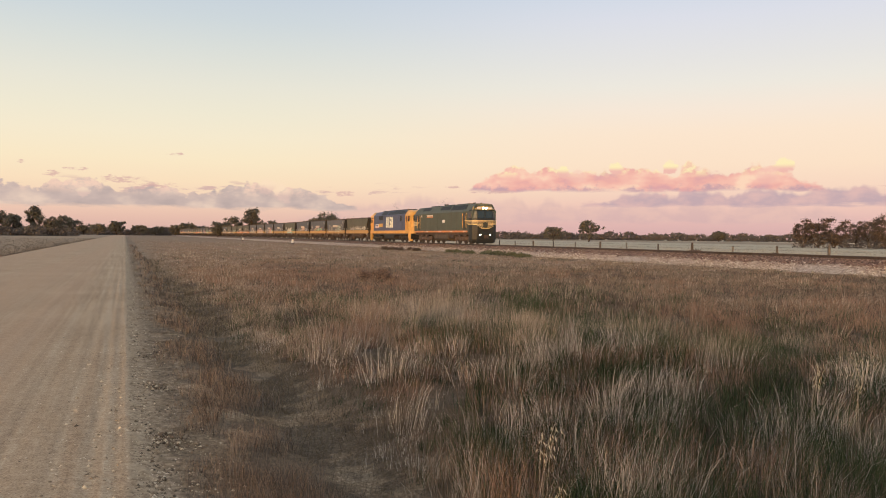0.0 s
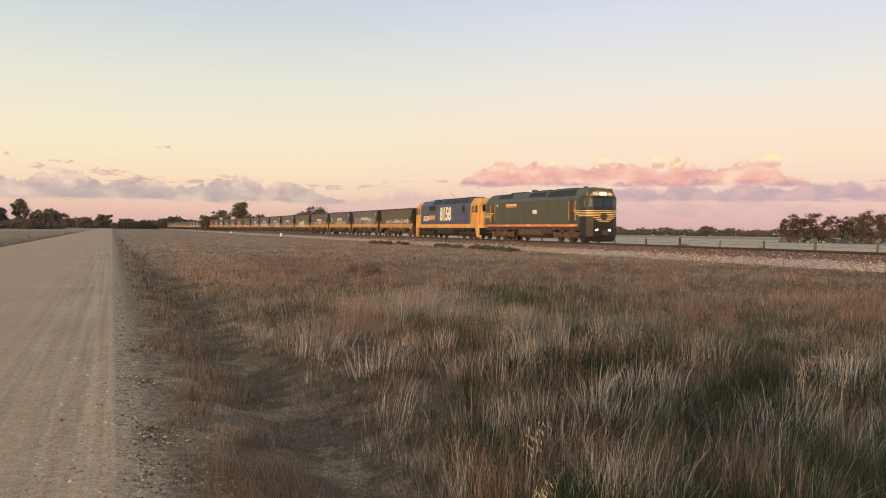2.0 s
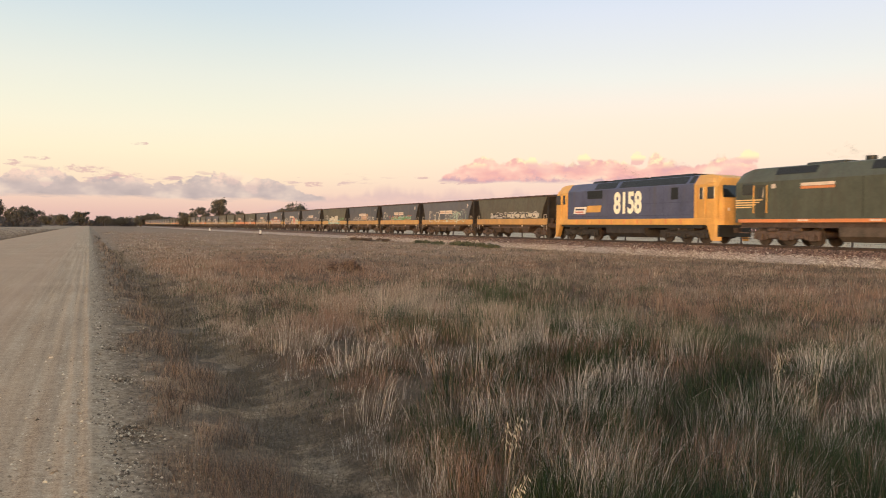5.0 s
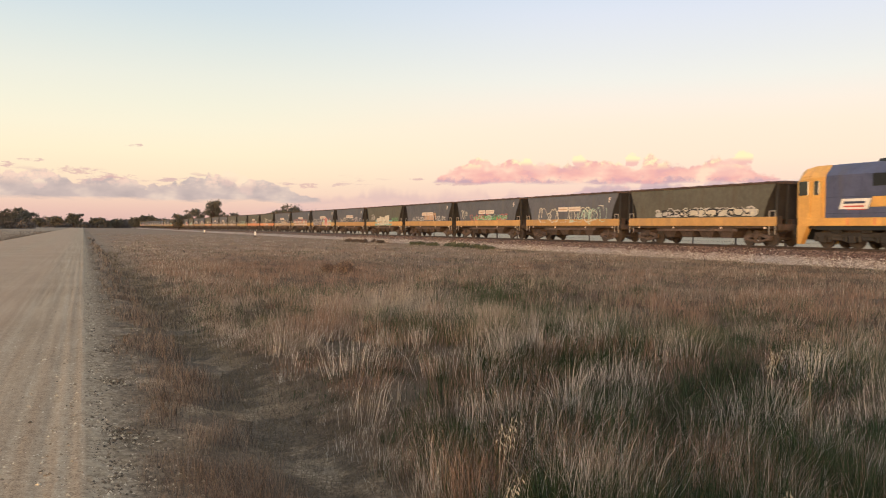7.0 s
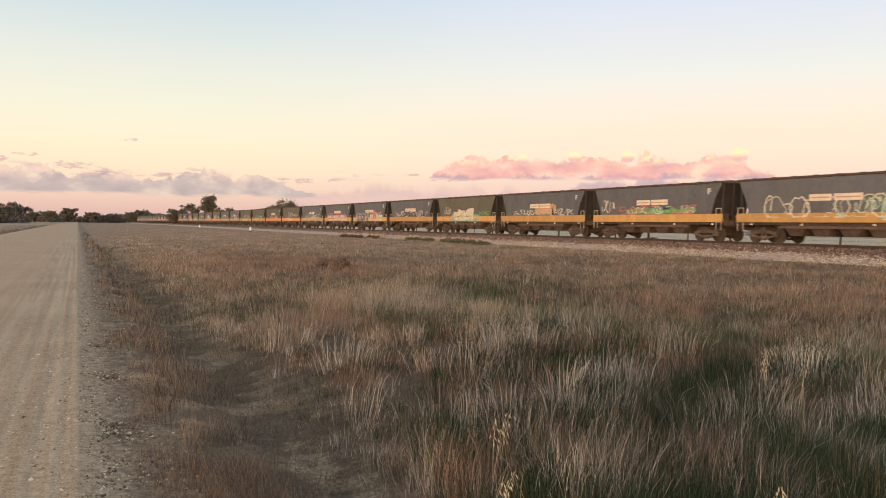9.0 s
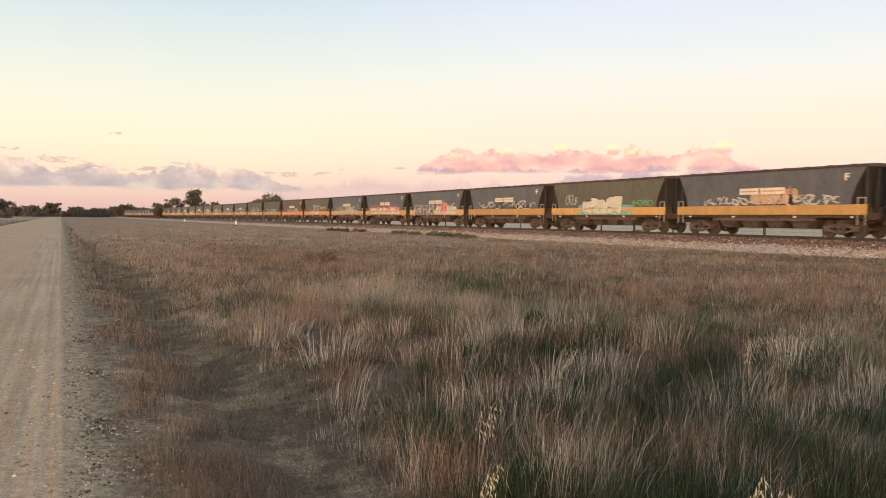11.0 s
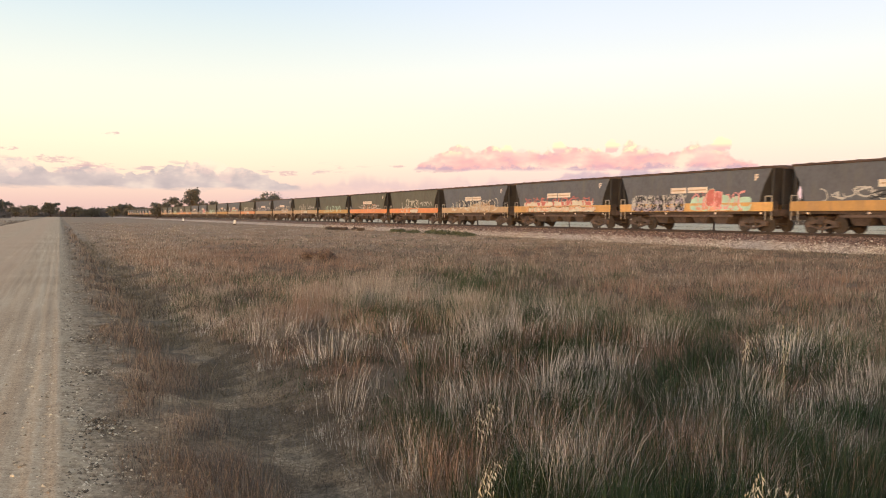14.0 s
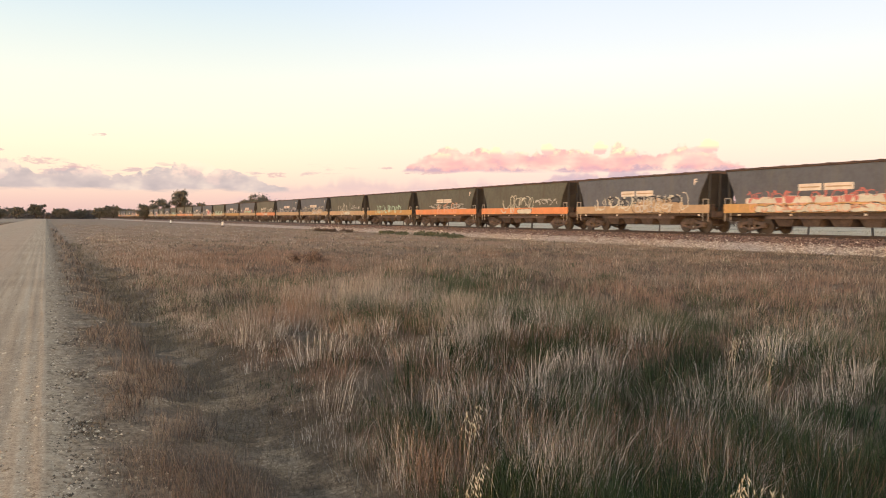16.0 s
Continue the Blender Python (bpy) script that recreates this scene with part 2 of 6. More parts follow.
M = {
    "green": mat("weathered_green_paint", band((0.078, 0.084, 0.064)), 0.8, 0.55, 0, 0.05, stain=(0.07, 0.06, 0.045)),
    "green_dark": mat("sooty_green_paint", band((0.05, 0.05, 0.038)), 1.0, 0.65, 0, 0.05),
    "ochre": mat("dull_ochre_paint", band((0.36, 0.235, 0.085), 0.85), 1.2, 0.55, 0, 0.04, stain=(0.24, 0.16, 0.08)),
    # wagon yellow dulled in colour for distance haze, with brown stains over it
    "sill": mat("hazed_yellow_sill", band((0.52, 0.295, 0.105), 0.8), 0.7, 0.65, 0, 0.05, stain=(0.30, 0.19, 0.11), per_object=0.35),
    "blue": mat("faded_blue_paint", band((0.078, 0.086, 0.155)), 0.9, 0.55, 0, 0.05, stain=(0.09, 0.085, 0.11)),
    "yellow": mat("chrome_yellow_paint", band((0.62, 0.335, 0.088), 0.85), 1.2, 0.5, 0, 0.04, stain=(0.46, 0.25, 0.085), per_object=0.15),
    "orange": mat("orange_stripe_paint", band((0.64, 0.23, 0.085), 0.85), 1.2, 0.5, 0, 0.04, stain=(0.5, 0.27, 0.14)),
    "black": mat("sooty_black_paint", band((0.018, 0.017, 0.016)), 1.5, 0.5, 0, 0.08),
    "soot": mat("sooty_running_gear", [(0.018, 0.016, 0.015), (0.036, 0.03, 0.028), (0.06, 0.048, 0.043)], 2.0, 0.8, 0, 0.2),
    "grille": mat("dark_radiator_mesh", band((0.014, 0.014, 0.015)), 6, 0.6, 0, 0.3),
    # under and bogie: grime and rust, lifted in colour for haze over the train
    "under": mat("grimy_underframe", [(0.035, 0.024, 0.021), (0.075, 0.051, 0.043), (0.12, 0.084, 0.07)], 2.0, 0.85, 0, 0.2),
    "bogie": mat("rusty_cast_steel", [(0.048, 0.033, 0.028), (0.10, 0.069, 0.058), (0.16, 0.11, 0.092)], 2.5, 0.85, 0.0, 0.25),
    "steel": mat("worn_wheel_steel", [(0.05, 0.037, 0.032), (0.11, 0.082, 0.07)], 4, 0.6, 0.3, 0.1),
    "grab": mat("pale_grab_rail", band((0.32, 0.28, 0.25)), 3, 0.6, 0, 0.02),
    "blue_dark": mat("grimy_blue_seam", band((0.045, 0.05, 0.10)), 2, 0.6, 0, 0.02),
    "tank": mat("dusty_fuel_tank", [(0.045, 0.035, 0.029), (0.09, 0.068, 0.055), (0.13, 0.10, 0.08)], 1.4, 0.75, 0, 0.1),
    "white": mat("white_enamel", band((0.75, 0.70, 0.66), 0.9), 2, 0.5, 0, 0.02),
    "plate": mat("cream_plate_paint", band((0.66, 0.55, 0.47), 0.9), 2, 0.6, 0, 0.02),
    "red": mat("red_paint", band((0.55, 0.10, 0.07), 0.9), 2, 0.6, 0, 0.02),
    "cream_yellow": mat("cream_yellow_lining", band((0.74, 0.52, 0.25), 0.9), 1.5, 0.5, 0, 0.02),
    "number": mat("cream_numeral_paint", band((0.85, 0.80, 0.66), 0.95), 2, 0.5, 0, 0.02),
    "lamp": mat("lit_headlamp", band((0.9, 0.8, 0.6)), 2, 0.3, 0, 0, emit=7.0),
    "hopper_olive": mat("olive_hopper_paint", band((0.115, 0.105, 0.082)), 0.5, 0.7, 0, 0.06, per_object=0.15, stain=(0.09, 0.07, 0.05)),
    "hopper_slate": mat("slate_hopper_paint", band((0.105, 0.104, 0.122)), 0.5, 0.7, 0, 0.06, per_object=0.15, stain=(0.13, 0.12, 0.118)),
    # hopper_end: dark paint, its colour likewise raised to hold the haze
    "hopper_end": mat("dark_hopper_end", band((0.036, 0.031, 0.03)), 1.2, 0.8, 0, 0.1),
    "rim": mat("rusty_top_rail", [(0.05, 0.03, 0.024), (0.11, 0.065, 0.05)], 2, 0.8, 0, 0.1),
    "rail": mat("brown_rail_steel", [(0.05, 0.032, 0.026), (0.12, 0.08, 0.065)], 3, 0.5, 0.4, 0.1),
    "concrete": mat("grey_sleeper", [(0.16, 0.14, 0.12), (0.28, 0.25, 0.22)], 4, 0.9, 0, 0.2, per_object=0.3),
    "stone_brown": mat("brown_ballast_stone", [(0.07, 0.042, 0.034), (0.17, 0.10, 0.08), (0.30, 0.20, 0.165)], 1.5, 0.9, 0, 0.2, island=0.7),
    "stone_pale": mat("pale_ballast_stone", [(0.22, 0.165, 0.14), (0.40, 0.32, 0.275), (0.58, 0.50, 0.43)], 1.5, 0.9, 0, 0.2, island=0.7),
    "pebble": mat("roadside_pebble", [(0.19, 0.133, 0.09), (0.36, 0.265, 0.185), (0.58, 0.465, 0.345)], 3, 0.9, 0, 0.2, island=0.8),
    "clod": mat("dark_earth_clod", [(0.07, 0.05, 0.036), (0.17, 0.12, 0.083)], 3, 0.95, 0, 0.2, island=0.6),
    "bark": mat("grey_brown_bark", [(0.05, 0.036, 0.03), (0.13, 0.095, 0.078)], 2, 0.95, 0, 0.4, stretch=(1, 1, 0.25)),
    "timber": mat("weathered_post_timber", [(0.07, 0.05, 0.04), (0.18, 0.14, 0.115)], 5, 0.9, 0, 0.3, stretch=(1, 1, 0.2), per_object=0.5),
    "wire": mat("rusty_fence_wire", band((0.09, 0.07, 0.06)), 5, 0.6, 0.6, 0),
    "weed": mat("green_weed_leaf", [(0.05, 0.055, 0.03), (0.09, 0.095, 0.05), (0.14, 0.135, 0.08)], 0.7, 0.7, 0, 0, island=0.6),
    "dock": mat("rust_red_seed_head", [(0.10, 0.066, 0.052), (0.18, 0.118, 0.092), (0.26, 0.175, 0.14)], 2, 0.85, 0, 0, island=0.6),
}
PAINTS = {}
for _n, _c in (("cream", (0.54, 0.49, 0.41)), ("mint", (0.40, 0.55, 0.45)), ("leafgreen", (0.12, 0.30, 0.12)), ("scarlet", (0.48, 0.14, 0.12)),
               ("salmon", (0.60, 0.31, 0.21)), ("lilac", (0.36, 0.30, 0.38)), ("silver", (0.45, 0.42, 0.40)), ("teal", (0.16, 0.36, 0.34)),
               ("inkblack", (0.025, 0.022, 0.025)), ("pink", (0.65, 0.28, 0.28)), ("tan", (0.42, 0.28, 0.17))):
    PAINTS[_n] = mat(_n + "_spray_paint", band(_c, 0.8), 1.5, 0.6, 0, 0.02)


def glass_mat():
    m = bpy.data.materials.new("dark_cab_glass")
    m.use_nodes = True
    k = Tree(m.node_tree)
    b = k.put("ShaderNodeBsdfPrincipled", Base_Color=(0.012, 0.014, 0.017, 1), Roughness=0.06)
    b.inputs["Specular IOR Level"].default_value = 0.6
    k.t.links.new(b.outputs[0], k.put("ShaderNodeOutputMaterial").inputs[0])
    return m


M["glass"] = glass_mat()


def ground_mat():
    """Dry soil and thatch; pale stubble in the paddock past the fence; bare verge beside the road."""
    m = bpy.data.materials.new("dry_grassland_soil")
    m.use_nodes = True
    k = Tree(m.node_tree)
    co = k.put("ShaderNodeTexCoord").outputs["Object"]
    xyz = k.put("ShaderNodeSeparateXYZ", Vector=co).outputs
    a, b, c = k.noise(co, 0.18, 5.0), k.noise(co, 2.5, 5.0, 0.65), k.noise(co, 26.0, 5.0, 0.75)
    v = k.m("ADD", k.m("MULTIPLY", a, 0.35), k.m("ADD", k.m("MULTIPLY", b, 0.45), k.m("MULTIPLY", k.m("SUBTRACT", c, 0.37), 0.75)))
    thatch = k.ramp(v, [(0.32, (0.045, 0.034, 0.024, 1)), (0.46, (0.10, 0.075, 0.053, 1)), (0.58, (0.165, 0.122, 0.087, 1)), (0.7, (0.235, 0.176, 0.126, 1))])
    far_bright = k.ramp(v, [(0.32, (0.18, 0.12, 0.082, 1)), (0.5, (0.25, 0.172, 0.12, 1)), (0.68, (0.33, 0.235, 0.166, 1))])
    dirt = k.ramp(v, [(0.32, (0.10, 0.069, 0.045, 1)), (0.5, (0.225, 0.158, 0.105, 1)), (0.64, (0.46, 0.35, 0.245, 1))])
    stubble = k.ramp(v, [(0.32, (0.30, 0.245, 0.18, 1)), (0.5, (0.42, 0.35, 0.26, 1)), (0.68, (0.52, 0.44, 0.33, 1))])
    # ground colour painted lighter further down the line, to brighten the far field
    thatch = k.mix(k.step(k.m("ADD", xyz[1], k.m("MULTIPLY", k.m("SUBTRACT", a, 0.5), 30.0)), 24.0, 52.0), thatch, far_bright)
    edge = k.m("ADD", xyz[0], k.m("MULTIPLY", k.m("SUBTRACT", b, 0.5), 2.2))
    near_road = k.m("MULTIPLY", k.step(edge, -8.2, -7.6), k.step(edge, 1.0, 0.35))
    bare = k.m("MAXIMUM", near_road, k.m("MULTIPLY", k.step(k.noise(co, 1.3, 3.0), 0.49, 0.57), k.m("MULTIPLY", k.step(edge, -0.2, 0.4), k.step(edge, 2.6, 1.5))))
    col = k.mix(bare, thatch, dirt)
    far = k.step(k.m("ADD", xyz[0], k.m("MULTIPLY", k.m("SUBTRACT", a, 0.5), 4.0)), 42.0, 44.5)
    col = k.mix(far, col, stubble)
    strip = k.m("MULTIPLY", k.step(xyz[0], 205.0, 215.0), k.step(xyz[0], 400.0, 380.0))
    col = k.mix(k.m("MULTIPLY", strip, 0.7), col, thatch)
    col = k.mix(k.m("MULTIPLY", k.step(xyz[0], -7.0, -10.0), 0.6), col, k.mix(0.45, thatch, stubble))
    p = k.put("ShaderNodeBsdfPrincipled", Base_Color=col, Roughness=0.95)
    p.inputs["Specular IOR Level"].default_value = 0.1
    bp = k.put("ShaderNodeBump", Height=k.m("ADD", b, c), Strength=0.6)
    bp.inputs["Distance"].default_value = 0.04
    k.t.links.new(bp.outputs[0], p.inputs["Normal"])
    k.t.links.new(p.outputs[0], k.put("ShaderNodeOutputMaterial").inputs[0])
    return m


def road_mat():
    """Compacted sandy gravel with wheel lines that run along it, and rough spoil past its lip."""
    m = bpy.data.materials.new("sandy_gravel_road")
    m.use_nodes = True
    k = Tree(m.node_tree)
    co = k.put("ShaderNodeTexCoord").outputs["Object"]
    along = k.put("ShaderNodeMapping", Vector=co, Scale=(1.0, 0.012, 1.0)).outputs[0]
    x = k.put("ShaderNodeSeparateXYZ", Vector=co).outputs[0]
    lines, a, mid = k.noise(along, 8.0, 3.0, 0.6), k.noise(co, 0.4, 5.0), k.noise(co, 3.0, 4.0, 0.6)
    edge = k.step(x, -2.2, -0.5, 0.15, 0.42)
    c, d = k.noise(co, 14.0, 5.0, 0.75), k.noise(co, 60.0, 3.0, 0.7)
    v = k.m("ADD", 0.5, k.m("MULTIPLY", k.m("SUBTRACT", lines, 0.5), edge))
    v = k.m("ADD", v, k.m("MULTIPLY", k.m("SUBTRACT", a, 0.5), 0.2))
    v = k.m("ADD", v, k.m("ADD", k.m("MULTIPLY", k.m("SUBTRACT", c, 0.5), 0.5), k.m("MULTIPLY", k.m("SUBTRACT", d, 0.5), 0.8)))
    col = k.ramp(v, [(0.30, (0.21, 0.14, 0.092, 1)), (0.45, (0.345, 0.243, 0.162, 1)), (0.55, (0.435, 0.316, 0.215, 1)), (0.70, (0.55, 0.43, 0.31, 1))])
    red = k.m("MULTIPLY", k.step(k.m("ADD", x, k.m("MULTIPLY", mid, 0.5)), -0.35, -1.3), k.step(k.noise(along, 0.8, 3.0), 0.36, 0.6, 0.3, 1.0))
    col = k.mix(k.m("MULTIPLY", red, 0.5), col, (0.42, 0.275, 0.185, 1))
    spoil = k.step(k.m("ADD", x, k.m("MULTIPLY", k.m("SUBTRACT", mid, 0.5), 0.08)), 0.02, 0.06)
    rough = k.m("ADD", k.m("MULTIPLY", mid, 0.35), k.m("MULTIPLY", c, 0.65))
    col = k.mix(spoil, col, k.ramp(rough, [(0.36, (0.12, 0.083, 0.053, 1)), (0.44, (0.26, 0.186, 0.123, 1)), (0.54, (0.38, 0.285, 0.196, 1)), (0.68, (0.52, 0.415, 0.30, 1))]))
    verge = k.step(k.m("ADD", x, k.m("MULTIPLY", k.m("SUBTRACT", mid, 0.5), 0.9)), 0.12, 0.42)
    col = k.mix(verge, col, k.ramp(rough, [(0.38, (0.085, 0.06, 0.04, 1)), (0.5, (0.20, 0.143, 0.097, 1)), (0.64, (0.40, 0.30, 0.21, 1))]))
    grit = k.step(d, 0.63, 0.72)
    col = k.mix(k.m("MULTIPLY", grit, 0.45), col, (0.12, 0.085, 0.065, 1))
    p = k.put("ShaderNodeBsdfPrincipled", Base_Color=col, Roughness=0.95)
    p.inputs["Specular IOR Level"].default_value = 0.15
    bp = k.put("ShaderNodeBump", Height=k.m("ADD", k.m("MULTIPLY", lines, 0.6), k.m("ADD", c, d)), Strength=0.6)
    bp.inputs["Distance"].default_value = 0.02
    k.t.links.new(bp.outputs[0], p.inputs["Normal"])
    k.t.links.new(p.outputs[0], k.put("ShaderNodeOutputMaterial").inputs[0])
    return m


def ballast_mat():
    m = bpy.data.materials.new("railway_ballast")
    m.use_nodes = True
    k = Tree(m.node_tree)
    co = k.put("ShaderNodeTexCoord").outputs["Object"]
    x = k.put("ShaderNodeSeparateXYZ", Vector=co).outputs[0]
    n, g = k.noise(co, 1.2, 4.0), k.noise(co, 11.0, 3.0, 0.75)
    vo = k.t.nodes.new("ShaderNodeTexVoronoi")
    vo.inputs["Scale"].default_value = 13.0
    k.join(co, vo.inputs["Vector"])
    tone = k.m("ADD", k.m("MULTIPLY", k.put("ShaderNodeSeparateColor", Color=vo.outputs["Color"]).outputs[0], 0.6), k.m("MULTIPLY", g, 0.4))
    brown = k.ramp(tone, [(0.15, (0.06, 0.034, 0.027, 1)), (0.5, (0.145, 0.085, 0.068, 1)), (0.85, (0.28, 0.18, 0.15, 1))])
    pale = k.ramp(tone, [(0.15, (0.19, 0.14, 0.115, 1)), (0.5, (0.36, 0.285, 0.24, 1)), (0.85, (0.55, 0.46, 0.40, 1))])
    side = k.m("ADD", x, k.m("MULTIPLY", k.m("SUBTRACT", n, 0.5), 1.2))
    col = k.mix(k.step(side, -2.75, -2.45), pale, brown)
    p = k.put("ShaderNodeBsdfPrincipled", Base_Color=col, Roughness=0.92)
    bp = k.put("ShaderNodeBump", Height=k.m("SUBTRACT", g, vo.outputs["Distance"]), Strength=0.9)
    bp.inputs["Distance"].default_value = 0.05
    k.t.links.new(bp.outputs[0], p.inputs["Normal"])
    k.t.links.new(p.outputs[0], k.put("ShaderNodeOutputMaterial").inputs[0])
    return m


def grass_mat(name, stops, through=0.3, single=0.34):
    """Blades that differ a little singly and more by tussocks and patches. single: how far blades differ."""
    m = bpy.data.materials.new(name)
    m.use_nodes = True
    k = Tree(m.node_tree)
    co = k.put("ShaderNodeTexCoord").outputs["Object"]
    rnd = k.put("ShaderNodeNewGeometry").outputs["Random Per Island"]
    mottle, wide = k.noise(co, 2.0, 3.0), k.noise(co, 0.22, 3.0)
    v = k.m("ADD", k.m("MULTIPLY", k.m("POWER", rnd, 1.4), single), k.m("ADD", k.m("MULTIPLY", mottle, 0.42), k.m("MULTIPLY", wide, 0.28)))
    n = len(stops) - 1
    col = k.ramp(v, [(0.22 + 0.55 * i / n, (*c, 1)) for i, c in enumerate(stops)])
    p = k.put("ShaderNodeBsdfPrincipled", Base_Color=col, Roughness=0.8)
    p.inputs["Specular IOR Level"].default_value = 0.1
    t = k.put("ShaderNodeBsdfTranslucent", Color=col)
    mx = k.put("ShaderNodeMixShader", Fac=through)
    k.t.links.new(p.outputs[0], mx.inputs[1]), k.t.links.new(t.outputs[0], mx.inputs[2])
    k.t.links.new(mx.outputs[0], k.put("ShaderNodeOutputMaterial").inputs[0])
    return m


M["grass_dun"] = grass_mat("dun_grass_blade", [(0.036, 0.028, 0.024), (0.102, 0.08, 0.068), (0.33, 0.272, 0.232)])
M["grass_straw"] = grass_mat("straw_grass_blade", [(0.055, 0.045, 0.037), (0.21, 0.176, 0.15), (0.66, 0.58, 0.52)], single=0.62)
M["grass_russet"] = grass_mat("russet_grass_blade", [(0.06, 0.038, 0.028), (0.20, 0.128, 0.096), (0.46, 0.32, 0.25)])
M["grass_green"] = grass_mat("green_grass_blade", [(0.010, 0.0155, 0.008), (0.026, 0.042, 0.021), (0.115, 0.148, 0.082)])
M["verge"] = grass_mat("verge_weed_stem", [(0.09, 0.06, 0.043), (0.25, 0.165, 0.12), (0.46, 0.33, 0.245)])
# paler, flatter copies of the grass colours: the distance's soft haze painted in
for _w, _t in (("dun", (0.20, 0.157, 0.131)), ("straw", (0.36, 0.292, 0.24)), ("russet", (0.275, 0.18, 0.14)), ("green", (0.072, 0.087, 0.05))):
    M["sward_" + _w] = grass_mat(_w + "_sward", [tuple(c * f for c in _t) for f in (0.4, 0.95, 1.75)], 0.3, 0.32)
# leaf colours lifted above real foliage, to carry the haze over distant trees
M["leaf"] = grass_mat("hazed_gum_leaf", [(0.13, 0.115, 0.094), (0.175, 0.155, 0.127), (0.22, 0.195, 0.16)], 0.4, 0.3)
M["leaf_red"] = grass_mat("hazed_russet_leaf", [(0.11, 0.082, 0.067), (0.165, 0.12, 0.098), (0.22, 0.165, 0.135)], 0.4, 0.3)
M["far_leaf"] = grass_mat("hazed_scrub_leaf", [(0.13, 0.108, 0.10), (0.17, 0.145, 0.133), (0.21, 0.178, 0.165)], 0.4, 0.3)
M["drain"] = grass_mat("drain_weed_leaf", [(0.055, 0.04, 0.026), (0.155, 0.116, 0.074), (0.32, 0.245, 0.168)])
M["stubble"] = grass_mat("stubble_straw", [(0.26, 0.215, 0.16), (0.38, 0.325, 0.25), (0.5, 0.44, 0.35)])

# ---------------------------------------------------------------- mesh helpers


def link(name, bm, material, parent=None, label=""):
    me = bpy.data.meshes.new(name)
    bm.normal_update()
    bm.to_mesh(me)
    bm.free()
    me.materials.append(material)
    ob = new(name, me)
    if parent is not None:
        ob.parent = parent
    if label:
        tagged(ob, label)
    return ob


def part(name, bm, material, parent, label=""):
    """One mesh under a thing; a list of meshes becomes as many parts."""
    if isinstance(bm, list):
        return [link(name, b, material, parent, label) for b in bm]
    return link(name, bm, material, parent, label)


def box(bm, x0, x1, y0, y1, z0, z1, bevel=0.0):
    vs = [bm.verts.new(v) for v in ((x0, y0, z0), (x1, y0, z0), (x1, y1, z0), (x0, y1, z0), (x0, y0, z1), (x1, y0, z1), (x1, y1, z1), (x0, y1, z1))]
    fs = [bm.faces.new([vs[i] for i in f]) for f in ((3, 2, 1, 0), (4, 5, 6, 7), (0, 1, 5, 4), (1, 2, 6, 5), (2, 3, 7, 6), (3, 0, 4, 7))]
    if bevel:
        bmesh.ops.bevel(bm, geom=list({e for f in fs for e in f.edges}), offset=bevel, segments=1, affect="EDGES")
    return bm


def boxes(*specs, bevel=0.0):
    bm = bmesh.new()
    for s in specs:
        box(bm, *s, bevel=bevel)
    return bm


def each(*specs, bevel=0.0):
    return [box(bmesh.new(), *s, bevel=bevel) for s in specs]


def loft(sections, cap=True, bm=None):
    bm = bm or bmesh.new()
    rings = [[bm.verts.new(p) for p in s] for s in sections]
    n = len(rings[0])
    for a, b in zip(rings, rings[1:]):
        for i in range(n):
            bm.faces.new((a[i], a[(i + 1) % n], b[(i + 1) % n], b[i]))
    if cap:
        bm.faces.new(rings[0][::-1]), bm.faces.new(rings[-1])
    bmesh.ops.recalc_face_normals(bm, faces=bm.faces[:])
    return bm


def tube(bm, a, b, r0, r1=None, n=6):
    a, b = Vector(a), Vector(b)
    r1 = r0 if r1 is None else r1
    q = (b - a).to_track_quat("Z", "Y").to_matrix()
    rings = [[bm.verts.new(c + q @ Vector((math.cos(i * math.tau / n) * r, math.sin(i * math.tau / n) * r, 0))) for i in range(n)] for c, r in ((a, r0), (b, r1))]
    for i in range(n):
        bm.faces.new((rings[0][i], rings[0][(i + 1) % n], rings[1][(i + 1) % n], rings[1][i]))
    bm.faces.new(rings[0][::-1]), bm.faces.new(rings[1])
    return bm


def bent(points, r, n=5, bm=None):
    bm = bm or bmesh.new()
    for a, b in zip(points, points[1:]):
        tube(bm, a, b, r, n=n)
    return bm


def fast_mesh(name, verts, tris, material):
    me = bpy.data.meshes.new(name)
    me.vertices.add(len(verts))
    me.vertices.foreach_set("co", np.ascontiguousarray(verts, dtype=np.float32).ravel())
    me.loops.add(tris.size)
    me.loops.foreach_set("vertex_index", np.ascontiguousarray(tris, dtype=np.int32).ravel())
    me.polygons.add(len(tris))
    me.polygons.foreach_set("loop_start", np.arange(0, tris.size, 3, dtype=np.int32))
    me.update(calc_edges=True)
    me.materials.append(material)
    return new(name, me)


# ---------------------------------------------------------------- lie of the land
TRACK_X, RAIL_Z = 37.45, 0.75


def lie(x, y):
    """Height of the ground: a shallow drain beside the road, then rolling tussock land."""
    x, y = np.asarray(x, float), np.asarray(y, float)
    z = -0.05 - 0.15 * np.exp(-((x - 1.55) / 0.5) ** 2) - 0.05 * np.clip((x - 0.5) / 1.2, 0, 1)
    roll = 0.10 * np.sin(0.31 * x + 0.9) * np.sin(0.23 * y + 0.4) + 0.05 * np.sin(0.83 * x + 0.3 * y) + 0.04 * np.sin(0.21 * x - 0.74 * y + 2)
    near = np.exp(-(np.hypot(x - 15, y - 20) / 70) ** 2)
    on = np.clip((x - 1.8) / 3, 0, 1) * np.clip((33 - x) / 4, 0, 1)
    z = z + roll * near * on
    z = np.where(x < 0.35, np.where(x > -7.6, -0.12, -0.05), z)
    return z


